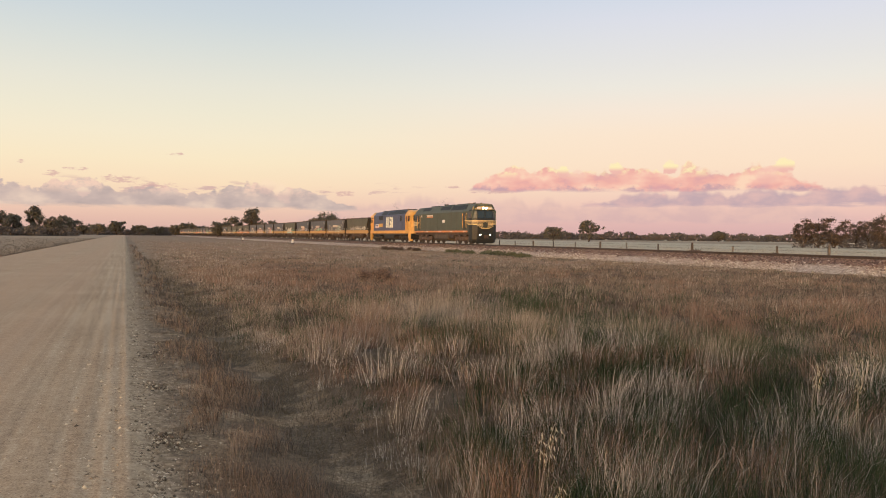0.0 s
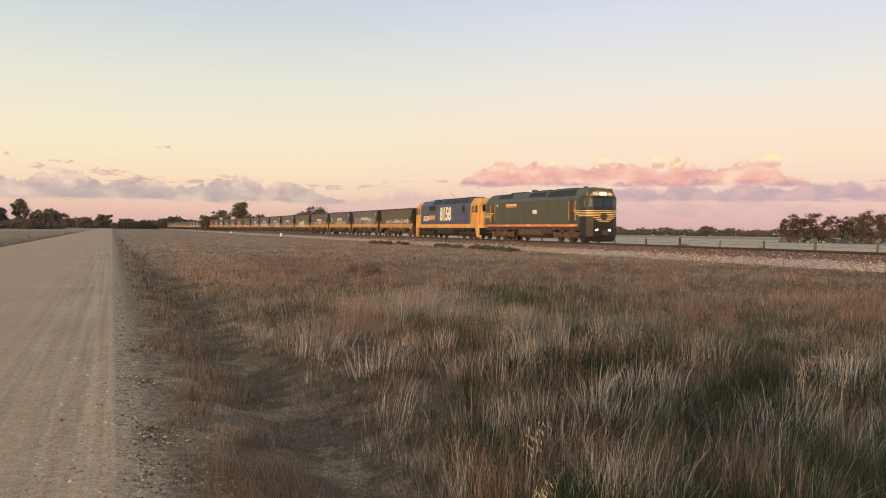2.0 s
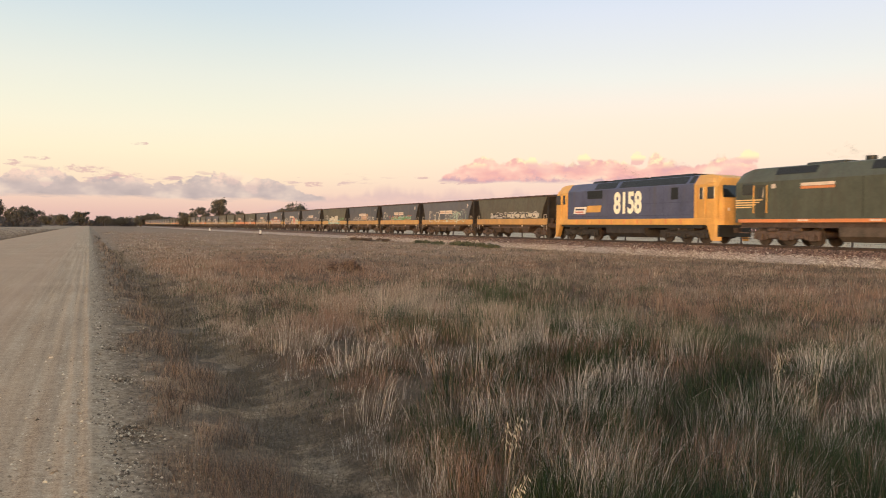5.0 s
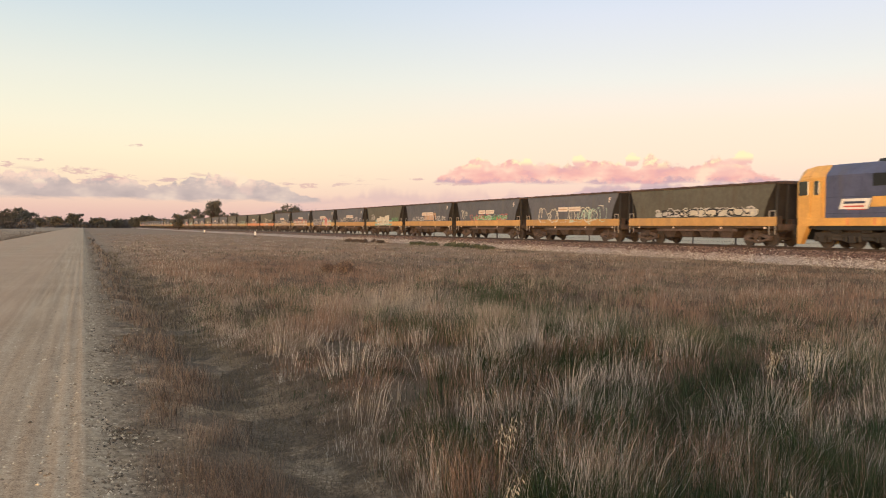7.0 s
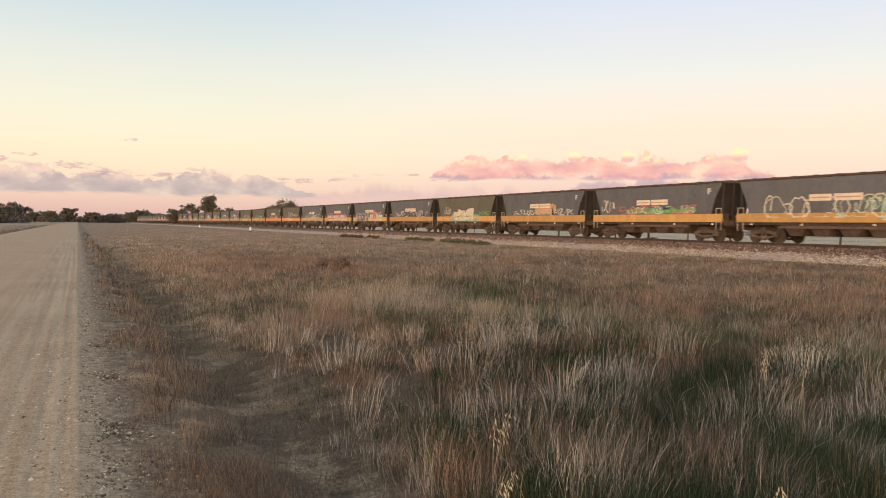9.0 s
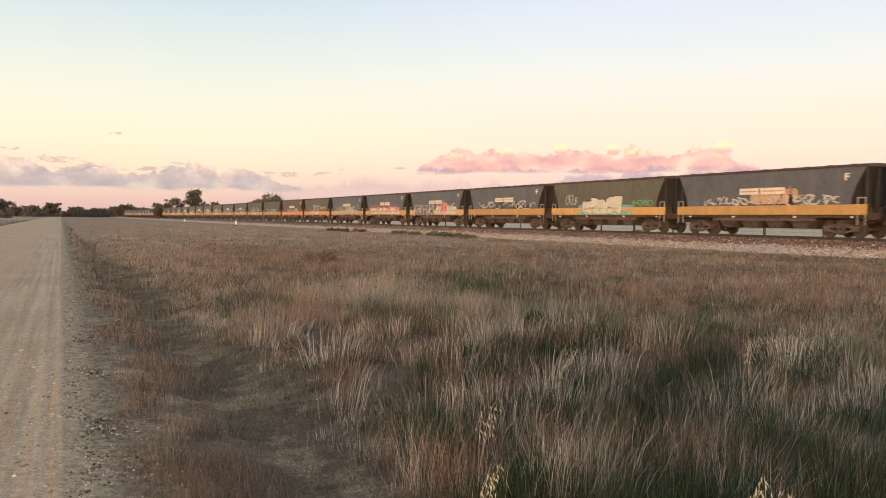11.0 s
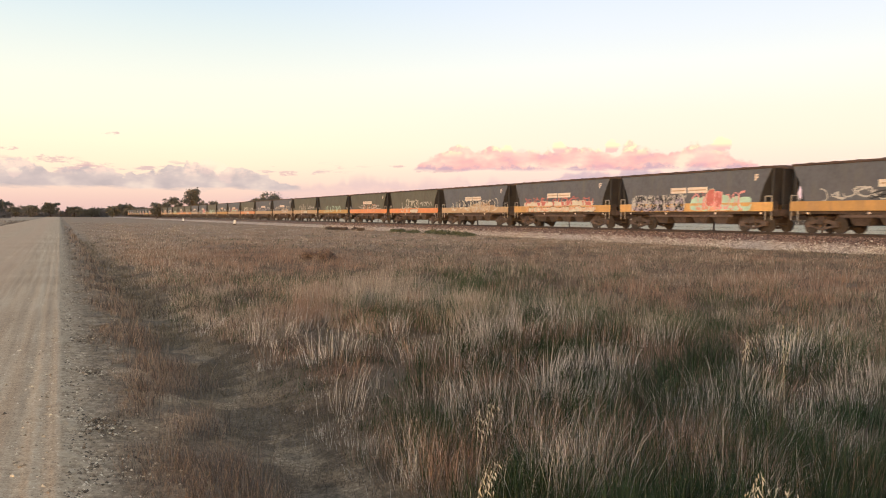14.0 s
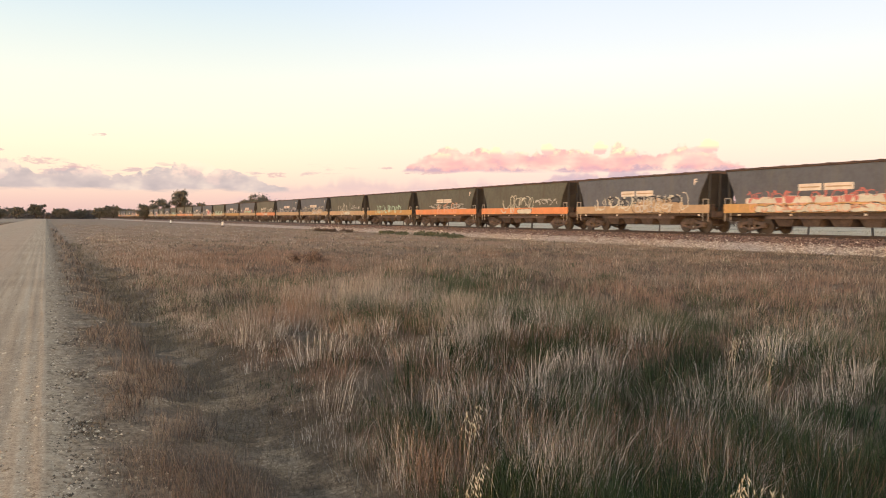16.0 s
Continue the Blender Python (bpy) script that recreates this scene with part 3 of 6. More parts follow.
def graded(stops):
    out = []
    for (a, b, n) in stops:
        out += list(np.linspace(a, b, n, endpoint=False))
    return np.array(out + [stops[-1][1]])


def build_ground():
    xs = graded([(-4800, -400, 8), (-400, -40, 12), (-40, -8, 14), (-8, 0.2, 10), (0.2, 8, 40), (8, 34, 60), (34, 60, 12), (60, 400, 14), (400, 4800, 8)])
    ys = graded([(-4800, -300, 6), (-300, -20, 10), (-20, 0, 20), (0, 50, 130), (50, 120, 60), (120, 400, 30), (400, 4800, 10)])
    gx, gy = np.meshgrid(xs, ys)
    v = np.stack([gx, gy, lie(gx, gy)], -1).reshape(-1, 3)
    n = len(xs)
    i = (np.arange(len(ys) - 1)[:, None] * n + np.arange(n - 1)[None]).ravel()
    tris = np.concatenate([np.stack([i, i + 1, i + n + 1], 1), np.stack([i, i + n + 1, i + n], 1)])
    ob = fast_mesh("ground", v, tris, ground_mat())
    tagged(ob, "flat dry grassland with bare verge and pale stubble paddock", "ground", kind="structure")


def build_road():
    """Crowned gravel with wheel grooves, graded to a straight lip; a strip of lumpy spoil lies past the lip."""
    rng = np.random.default_rng(17)
    xs = np.r_[np.linspace(-7.6, -1.4, 60, endpoint=False), np.linspace(-1.4, 0.56, 130)]
    ys = graded([(-40, 0, 20), (0, 24, 400), (24, 60, 200), (60, 200, 60), (200, 1600, 30)])
    gx, gy = np.meshgrid(xs, ys)
    wob = 0.012 * np.sin(gy * 0.21) + 0.006 * np.sin(gy * 0.6 + 1)
    z = 0.03 - 0.0015 * (gx + 3.6) ** 2
    for c, w, d in ((-0.07, 0.035, 0.012), (-0.22, 0.045, 0.014), (-0.43, 0.06, 0.010), (-0.78, 0.09, 0.010), (-1.25, 0.12, 0.010), (-1.9, 0.3, 0.012), (-3.5, 0.35, 0.014), (-5.3, 0.35, 0.014), (-6.6, 0.2, 0.012)):
        z -= 0.4 * d * np.exp(-((gx - c - wob) / w) ** 4)
    for c, w, d in ((0.0, 0.018, 0.005), (-0.14, 0.014, 0.002), (-0.17, 0.012, 0.002), (-0.32, 0.016, 0.002), (-0.36, 0.012, 0.002)):
        z += d * np.exp(-((gx - c - wob) / w) ** 2) * (0.75 + 0.25 * np.sin(gy * 1.7 + c * 9))
    z += np.where(gy < 30, 0.0009, 0.0) * rng.normal(0, 1, gx.shape)
    past = np.clip((gx - 0.03 - wob) / 0.05, 0, 1)
    lumps = 0.010 * np.clip(np.sin(gx * 31 + 5 * np.sin(gy * 2.1)) * np.sin(gy * 7.3 + 4 * np.sin(gx * 9)) - 0.2, 0, 1) + 0.003 * rng.normal(0, 1, gx.shape)
    z = z + past * (-0.006 + lumps - 0.045 * np.clip((gx - 0.05) / 0.5, 0, 1))
    ragged = 0.13 * np.sin(gy * 1.9 + 2 * np.sin(gy * 0.7)) + 0.09 * np.sin(gy * 5.3 + 1) + 0.05 * np.sin(gy * 11.7)
    z = np.where(gx > 0.53, -0.2, z)
    gx = gx + ragged * np.clip((gx - 0.15) / 0.4, 0, 1)
    z = np.where(gx < -7.3, -0.14 + (z + 0.14) * np.clip((gx + 7.6) / 0.3, 0, 1) ** 0.5, z)
    v = np.stack([gx, gy, z], -1).reshape(-1, 3)
    n = len(xs)
    i = (np.arange(len(ys) - 1)[:, None] * n + np.arange(n - 1)[None]).ravel()
    tris = np.concatenate([np.stack([i, i + 1, i + n + 1], 1), np.stack([i, i + n + 1, i + n], 1)])
    ob = fast_mesh("road", v, tris, road_mat())
    tagged(ob, "unsealed sandy gravel road with wheel ruts", "road", kind="structure")


def scatter_stones(name, places, sizes, material, label, category):
    """Little eight-sided stones, one object."""
    rng = np.random.default_rng(5)
    base = np.array([(1, 0, 0), (0, 1, 0), (-1, 0, 0), (0, -1, 0), (0, 0, 1), (0, 0, -0.7)], float)
    tri = np.array([(0, 1, 4), (1, 2, 4), (2, 3, 4), (3, 0, 4), (1, 0, 5), (2, 1, 5), (3, 2, 5), (0, 3, 5)])
    n = len(places)
    jit = base[None] * rng.uniform(0.6, 1.25, (n, 6, 1))
    a = rng.uniform(0, math.tau, n)
    c, s = np.cos(a)[:, None], np.sin(a)[:, None]
    x, y, z = jit[..., 0] * c - jit[..., 1] * s, jit[..., 0] * s + jit[..., 1] * c, jit[..., 2] * 0.75
    v = places[:, None] + np.stack([x, y, z], -1) * sizes[:, None, None]
    t = (tri[None] + (np.arange(n) * 6)[:, None, None]).reshape(-1, 3)
    ob = fast_mesh(name, v.reshape(-1, 3), t, material)
    return tagged(ob, label, category, kind="stuff")


PROFILE = [(-3.95, -0.12), (-3.2, 0.06), (-2.3, 0.40), (-1.75, 0.60), (1.75, 0.60), (2.4, 0.42), (3.6, 0.06), (4.4, -0.06)]


def bank_z(dx):
    px, pz = zip(*PROFILE)
    return np.interp(dx, px, pz)


def build_railway():
    rng = np.random.default_rng(11)
    xs = graded([(-3.95, -1.8, 22), (-1.8, 1.8, 6), (1.8, 4.4, 6)])
    ys = graded([(-150, 10, 20), (10, 110, 240), (110, 1000, 60)])
    gx, gy = np.meshgrid(xs, ys)
    z = bank_z(gx) + np.where(np.abs(gx) > 1.8, rng.normal(0, 0.025, gx.shape), 0)
    edge = 0.35 * np.sin(gy * 0.35) + 0.2 * np.sin(gy * 1.1 + 1) + rng.normal(0, 0.06, gx.shape)
    gx2 = gx + np.where(gx < -2.6, edge * np.clip((-2.6 - gx) / 1.8, 0, 1), 0)
    v = np.stack([gx2, gy, z], -1).reshape(-1, 3)
    n = len(xs)
    i = (np.arange(len(ys) - 1)[:, None] * n + np.arange(n - 1)[None]).ravel()
    tris = np.concatenate([np.stack([i, i + 1, i + n + 1], 1), np.stack([i, i + n + 1, i + n], 1)])
    ob = fast_mesh("ballast_bank", v, tris, ballast_mat())
    ob.location.x = TRACK_X
    tagged(ob, "railway embankment of brown ballast with pale stone spill", "ballast", kind="structure")
    # loose stones on the near shoulder
    m = 16000
    y = 12 + 100 * rng.random(m) ** 1.6
    dx = rng.uniform(-3.9, -1.2, m)
    pl = np.stack([TRACK_X + dx, y, bank_z(dx) + 0.01], 1)
    pale = dx + rng.normal(0, 0.35, m) < -2.6
    scatter_stones("brown_ballast_stones", pl[~pale], rng.uniform(0.03, 0.075, (~pale).sum()), M["stone_brown"], "loose rust-brown ballast stones on the embankment", "stones")
    scatter_stones("pale_ballast_stones", pl[pale], rng.uniform(0.03, 0.085, pale.sum()), M["stone_pale"], "pale crushed stones spilt along the embankment foot", "stones")
    track = tagged(new("railway_track"), "straight single railway track on ballast", "railway track", kind="structure")
    track.location = (TRACK_X, 0, 0)
    sec = [(-0.07, -0.16), (0.07, -0.16), (0.07, -0.145), (0.012, -0.12), (0.012, -0.04), (0.036, -0.03), (0.036, 0), (-0.036, 0), (-0.036, -0.03), (-0.012, -0.04), (-0.012, -0.12), (-0.07, -0.145)]
    for side in (-0.755, 0.755):
        part("rail", loft([[(side + x, y, RAIL_Z + z) for x, z in sec] for y in (-150, 1000)]), M["rail"], track)
    bm = boxes((-1.25, 1.25, -0.12, 0.12, 0.42, 0.60), bevel=0.02)
    first = part("sleeper", bm, M["concrete"], track)
    for j in range(1, 220):
        s = new("sleeper", first.data)
        s.parent, s.location = track, (0, j * 0.68, 0)
    more = bmesh.new()
    for j in range(220, 900):
        box(more, -1.25, 1.25, j * 0.68 - 0.12, j * 0.68 + 0.12, 0.42, 0.60)
    for j in range(1, 90):
        box(more, -1.25, 1.25, -j * 0.68 - 0.12, -j * 0.68 + 0.12, 0.42, 0.60)
    tagged(part("far_sleepers", more, M["concrete"], track), kind="stuff")


build_ground()
build_road()
build_railway()

# ---------------------------------------------------------------- locomotives and wagons
SPEED = 12.784
rolling = []     # (thing, place along the line at the start)
turning = []     # wheelsets


def thing(name, label, category, group=""):
    return tagged(new(name), label, category, group)


def wheelset(parent, y, r, spin=True, half=0.72):
    bm = bmesh.new()
    tube(bm, (-half, 0, 0), (half, 0, 0), 0.08, n=8)
    for s in (-1, 1):
        tube(bm, (s * half - 0.065, 0, 0), (s * half + 0.065, 0, 0), r, n=24)
        tube(bm, (s * half + s * 0.05, 0, 0), (s * half + s * 0.09, 0, 0), 0.16, n=10)
        for i in range(4):
            a = i * math.pi / 2
            tube(bm, (s * half + s * 0.066, math.cos(a) * r * 0.55, math.sin(a) * r * 0.55), (s * half + s * 0.075, math.cos(a) * r * 0.55, math.sin(a) * r * 0.55), r * 0.16, n=6)
    w = part("wheelset", bm, M["steel"], parent)
    w.location = (0, y, r)
    if spin:
        turning.append((w, y, r))
    return w


def sides(fn):
    out = []
    for s in (-1, 1):
        out.append(bmesh.new())
        fn(out[-1], s)
    return out


def sbox(bm, s, x0, x1, y0, y1, z0, z1, bevel=0.0):
    a, b = sorted((s * x0, s * x1))
    box(bm, a, b, y0, y1, z0, z1, bevel)


def loco_bogie(parent, yc, grime="bogie"):
    """A three-axle bogie: side frames with axle boxes and springs."""
    def frame_(bm, s):
        sbox(bm, s, 0.98, 1.16, yc - 2.35, yc + 2.35, 0.62, 0.86, 0.03)
        for d in (-1.85, 0, 1.85):
            sbox(bm, s, 0.95, 1.22, yc + d - 0.2, yc + d + 0.2, 0.3, 0.72, 0.03)
            for e in (-0.42, 0.42):
                tube(bm, (s * 1.1, yc + d + e, 0.36), (s * 1.1, yc + d + e, 0.66), 0.11, n=8)
        for d in (-0.92, 0.92):
            sbox(bm, s, 1.0, 1.18, yc + d - 0.35, yc + d + 0.35, 0.42, 0.64, 0.04)
        tube(bm, (s * 1.2, yc - 1.2, 0.92), (s * 1.2, yc - 0.6, 0.92), 0.12, n=8)
        tube(bm, (s * 1.2, yc + 0.6, 0.92), (s * 1.2, yc + 1.2, 0.92), 0.12, n=8)
    b = part("bogie", boxes((-1.0, 1.0, yc - 0.5, yc + 0.5, 0.6, 1.1), (-0.5, 0.5, yc - 2.2, yc + 2.2, 0.55, 0.8)), M["under"], parent)
    part("side_frame", sides(frame_), M[grime], b)
    for d in (-1.85, 0, 1.85):
        wheelset(b, yc + d, 0.52)


def nose(cx_, y_at, zs, flip=1):
    """Plan of a cab front at given heights: (z, set back, narrowing)."""
    out = []
    for z, back, k in zs:
        w, c = 1.46 * k, 0.95 * k
        pts = [(-w, 1.3), (-w, 0.30 + back), (-c, back), (c, back), (w, 0.30 + back), (w, 1.3)]
        out.append([(x, y_at + flip * y, z) for x, y in pts])
    return out


def handrail(parent, material, x, y, z0, z1):
    part("handrail", bent([(x * 0.985, y, z0), (x * 1.03, y, z0 + 0.05), (x * 1.03, y, z1 - 0.05), (x * 0.985, y, z1)], 0.035, 6), material, parent)


def hull(parent, name, material, y0, y1, z_low, z_side, z_roof, label=""):
    """Carbody with upright sides, canted shoulders and a slightly cambered roof."""
    sec = [(-1.45, z_low), (1.45, z_low), (1.45, z_side), (0.98, z_roof - 0.08), (0.5, z_roof), (-0.5, z_roof), (-0.98, z_roof - 0.08), (-1.45, z_side)]
    return part(name, loft([[(x, y, z) for x, z in sec] for y in (y0, y1)]), material, parent, label)


def shoulder_panel(bm, s, y0, y1, a, b, z_side, z_roof, out=0.02):
    """A panel that lies on the canted shoulder; a, b: from side to roof, 0 to 1."""
    def at(f):
        return Vector((s * (1.45 - 0.47 * f), 0, z_side + (z_roof - 0.08 - z_side) * f))
    n = Vector((s * (z_roof - 0.08 - z_side), 0, 0.47)).normalized() * out
    p = [at(a) - n, at(b) - n, at(b) + n, at(a) + n]
    loft([[(q.x, y, q.z) for q in p] for y in (y0, y1)], bm=bm)


def build_green_loco():
    o = thing("diesel_locomotive", "olive-green diesel locomotive with orange stripe and lit headlights", "locomotive", "train locomotives")
    h = 9.75
    zs, zr = 3.72, 4.6
    hull(o, "carbody", M["green"], -h + 1.2, h - 1.0, 1.34, zs, zr)
    part("body_joint", sides(lambda bm, s: sbox(bm, s, 1.44, 1.465, 0.86, 0.92, 1.6, 3.7)), M["green_dark"], o)
    for yj in (-5.2, -2.4, 3.4, 6.2):
        part("body_seam", sides(lambda bm, s: sbox(bm, s, 1.44, 1.453, yj - 0.009, yj + 0.009, 1.62, 3.68)), M["green_dark"], o)
    part("side_stripe", sides(lambda bm, s: sbox(bm, s, 1.40, 1.475, -h + 1.35, h - 0.35, 1.34, 1.54, 0.01)), M["orange"], o, "orange lower body stripe")
    # roof hatches and radiator meshes
    for y0, y1, a, b in ((0.6, -2.6, 0.42, 0.95), (-3.05, -7.6, 0.3, 0.95), (6.8, 4.0, 0.45, 0.95)):
        part("radiator_grille", sides(lambda bm, s: shoulder_panel(bm, s, y1, y0, a, b, zs, zr)), M["grille"], o, "black mesh radiator grille")
    bm = []
    for y0, y1 in ((-7.0, -3.6), (-2.5, 0.4), (2.6, 5.0)):
        bm.append(loft([[(x, y, z) for x, z in ((-0.85, zr - 0.05), (0.85, zr - 0.05), (0.7, zr + 0.09), (-0.7, zr + 0.09))] for y in (y0, y1)]))
    part("roof_hatch", bm, M["green_dark"], o)
    part("exhaust", tube(bmesh.new(), (0, 1.6, zr - 0.1), (0, 1.6, zr + 0.25), 0.28, n=12), M["black"], o)
    # front cab
    y = -h - 0.3
    part("nose", loft(nose(0, y, [(0.16, 0.2, 0.93), (0.55, 0.06, 1.0), (1.75, 0.0, 1.0)])), M["black"], o, "black lower nose and pilot")
    part("nose_upper", loft(nose(0, y, [(1.75, 0.0, 1.0), (2.72, 0.02, 1.0)])), M["black"], o)
    part("cab_front", loft(nose(0, y, [(2.72, 0.06, 0.995), (3.86, 0.20, 0.985)])), M["black"], o)
    part("cab_brow", loft(nose(0, y, [(3.86, 0.12, 0.99), (4.25, 0.34, 0.85), (4.61, 0.79, 0.61)])), M["green"], o)
    brow = part("brow_panel", loft([[(-0.9, y + 0.09, 3.88), (0.9, y + 0.09, 3.88), (0.9, y + 0.5, 3.88), (-0.9, y + 0.5, 3.88)], [(-0.78, y + 0.31, 4.27), (0.78, y + 0.31, 4.27), (0.78, y + 0.6, 4.27), (-0.78, y + 0.6, 4.27)], [(-0.56, y + 0.70, 4.57), (0.56, y + 0.70, 4.57), (0.56, y + 0.9, 4.57), (-0.56, y + 0.9, 4.57)]]), M["ochre"], o, "dull ochre cab brow with headlight")
    for s in (-1, 1):
        part("brow_cheek", loft([[(s * 0.93, y + 0.10, 3.9), (s * 1.43, y + 0.40, 3.9), (s * 1.40, y + 0.48, 3.9), (s * 0.9, y + 0.2, 3.9)], [(s * 0.81, y + 0.32, 4.24), (s * 1.23, y + 0.62, 4.24), (s * 1.2, y + 0.7, 4.24), (s * 0.78, y + 0.42, 4.24)]]), M["ochre"], o)
    for z0, z1, w in ((2.63, 2.70, 1.0), (2.49, 2.56, 1.0), (2.35, 2.42, 1.0), (2.21, 2.28, 1.0), (2.05, 2.12, 0.8), (1.91, 1.98, 0.62), (1.78, 1.85, 0.45)):
        part("nose_chevron", loft([[(x * (w + 0.005) if abs(x) > 1 else x * w, yy - 0.012, z) for x, yy, z in s_] for s_ in nose(0, y, [(z0, -0.005, 1.004), (z1, -0.005, 1.004)])]) if w == 1.0 else boxes((-1.2 * w, 1.2 * w, y - 0.02, y + 0.1, z0, z1)), M["cream_yellow"], o)
    part("nose_badge", tube(bmesh.new(), (0, y - 0.06, 2.18), (0, y + 0.05, 2.18), 0.34, n=10), M["green_dark"], o, "round dark nose badge")
    for x0, x1 in ((-0.92, -0.08), (0.08, 0.92)):
        part("windscreen", loft([[(x0, y + 0.06, 2.95), (x1, y + 0.06, 2.95), (x1, y + 0.2, 2.95), (x0, y + 0.2, 2.95)], [(x0, y + 0.155, 3.72), (x1, y + 0.155, 3.72), (x1, y + 0.3, 3.72), (x0, y + 0.3, 3.72)]]), M["glass"], o)
    for s in (-1, 1):
        part("quarter_window", loft([[(s * 1.02, y + 0.10, 2.95), (s * 1.42, y + 0.36, 2.95), (s * 1.36, y + 0.44, 2.95), (s * 0.98, y + 0.2, 2.95)], [(s * 1.0, y + 0.19, 3.7), (s * 1.38, y + 0.45, 3.7), (s * 1.3, y + 0.52, 3.7), (s * 0.95, y + 0.3, 3.7)]]), M["glass"], o)
        part("ditch_light", tube(bmesh.new(), (s * 0.62, y - 0.03, 1.08), (s * 0.62, y + 0.06, 1.08), 0.075, n=12), M["lamp"], o, "lit white lower headlamp")
        part("headlight", tube(bmesh.new(), (s * 0.17, y + 0.08, 4.06), (s * 0.17, y + 0.3, 4.06), 0.10, n=12), M["lamp"], brow, "lit twin headlight")
        part("number_box", loft([[(s * 0.45, y + 0.14, 3.98), (s * 0.95, y + 0.14, 3.98), (s * 0.95, y + 0.4, 3.98), (s * 0.45, y + 0.4, 3.98)], [(s * 0.45, y + 0.24, 4.16), (s * 0.88, y + 0.24, 4.16), (s * 0.88, y + 0.4, 4.16), (s * 0.45, y + 0.4, 4.16)]]), M["plate"], brow)
    part("coupler", boxes((-0.16, 0.16, y - 0.35, y + 0.3, 0.72, 1.02), (-0.22, 0.22, y - 0.45, y - 0.25, 0.68, 1.06)), M["under"], o)
    part("cowcatcher", loft([[(-0.95, y + 0.05, 0.12), (0.95, y + 0.05, 0.12), (0.95, y + 0.2, 0.12), (-0.95, y + 0.2, 0.12)], [(-1.05, y - 0.02, 0.5), (1.05, y - 0.02, 0.5), (1.05, y + 0.2, 0.5), (-1.05, y + 0.2, 0.5)]]), M["black"], o)
    # cab side, doors and chevrons at both ends
    part("cab_side_window", sides(lambda bm, s: sbox(bm, s, 1.42, 1.468, -h + 0.3, -h + 1.2, 2.98, 3.62, 0.02)), M["glass"], o)
    part("rear_side_window", sides(lambda bm, s: sbox(bm, s, 1.42, 1.468, h - 1.5, h - 0.6, 2.98, 3.62, 0.02)), M["glass"], o)
    for i, (z0, z1, a) in enumerate(((2.63, 2.70, 2.1), (2.49, 2.56, 1.85), (2.35, 2.42, 1.55), (2.21, 2.28, 1.25))):
        part("side_chevron", sides(lambda bm, s: sbox(bm, s, 1.44, 1.472, -h + 0.05, -h + a, z0, z1)), M["cream_yellow"], o)
        part("rear_chevron", sides(lambda bm, s: sbox(bm, s, 1.44, 1.472, h - a - 0.1, h - 0.1, z0, z1)), M["cream_yellow"], o)
    for yd in (-7.55, 7.7):
        doors = part("side_door", sides(lambda bm, s: sbox(bm, s, 1.425, 1.462, yd - 0.36, yd + 0.36, 1.62, 3.55, 0.01)), M["green_dark"], o)
        for dr, pane in zip(doors, sides(lambda bm, s: sbox(bm, s, 1.45, 1.47, yd - 0.2, yd + 0.2, 2.75, 3.4, 0.01))):
            part("door_window", pane, M["glass"], dr)
        for s in (-1, 1):
            for d in (-0.5, 0.5):
                handrail(o, M["yellow"], s * 1.46, yd + d, 1.9, 3.5)
    part("cab_shoulder", loft([[(x, yy, z) for x, z in ((-1.45, 1.34), (1.45, 1.34), (1.45, 3.72), (0.98, 4.52), (-0.98, 4.52), (-1.45, 3.72))] for yy in (-h + 0.02, -h + 1.2)]), M["green"], o)
    part("rear_end", loft([[(x, yy, z) for x, z in ((-1.45 * f, 1.34), (1.45 * f, 1.34), (1.45 * f, 3.72), (0.98 * f, g), (-0.98 * f, g), (-1.45 * f, 3.72))] for yy, f, g in ((h - 1.0, 1.0, 4.52), (h - 0.2, 0.99, 4.3), (h, 0.94, 4.2))]), M["green"], o)
    # plates and lettering bars on the flanks
    part("name_plate", sides(lambda bm, s: sbox(bm, s, 1.44, 1.47, 2.6, 4.8, 3.36, 3.53)), M["plate"], o, "cream and red lettering panel")
    part("name_bar", sides(lambda bm, s: sbox(bm, s, 1.44, 1.472, 2.6, 4.8, 3.2, 3.34)), M["orange"], o)
    part("maker_plate", sides(lambda bm, s: sbox(bm, s, 1.44, 1.47, -1.42, -0.6, 2.52, 2.86, 0.01)), M["white"], o, "white number panel")
    part("warning_plate", sides(lambda bm, s: sbox(bm, s, 1.44, 1.47, 6.6, 6.9, 3.3, 3.55)), M["plate"], o)
    for yy in (4.6, 0.1, -3.6, -7.6):
        part("sill_marker", sides(lambda bm, s: sbox(bm, s, 1.46, 1.485, yy - 0.35, yy + 0.35, 1.42, 1.51)), M["plate"], o)
    # underframe
    part("underframe", boxes((-1.3, 1.3, -h + 0.6, h - 0.4, 1.05, 1.36)), M["under"], o)
    part("fuel_tank", loft([[(x, yy, z) for x, z in ((-1.05, 0.3), (1.05, 0.3), (1.36, 0.6), (1.36, 1.08), (-1.36, 1.08), (-1.36, 0.6))] for yy in (-2.3, 2.35)]), M["tank"], o, "dusty brown fuel tank")
    part("air_reservoir", sides(lambda bm, s: tube(bm, (s * 1.15, -4.0, 0.85), (s * 1.15, -2.5, 0.85), 0.2, n=10)), M["under"], o)
    for yc in (-6.4, 6.1):
        loco_bogie(o, yc)
    for s in (-1, 1):
        part("cab_step", each(*[tuple(sorted((s * 1.2, s * 1.45))) + (yy - 0.35, yy + 0.35, z, z + 0.05) for yy in (-9.0, 8.95) for z in (0.35, 0.7, 1.02)]), M["bogie"], o)
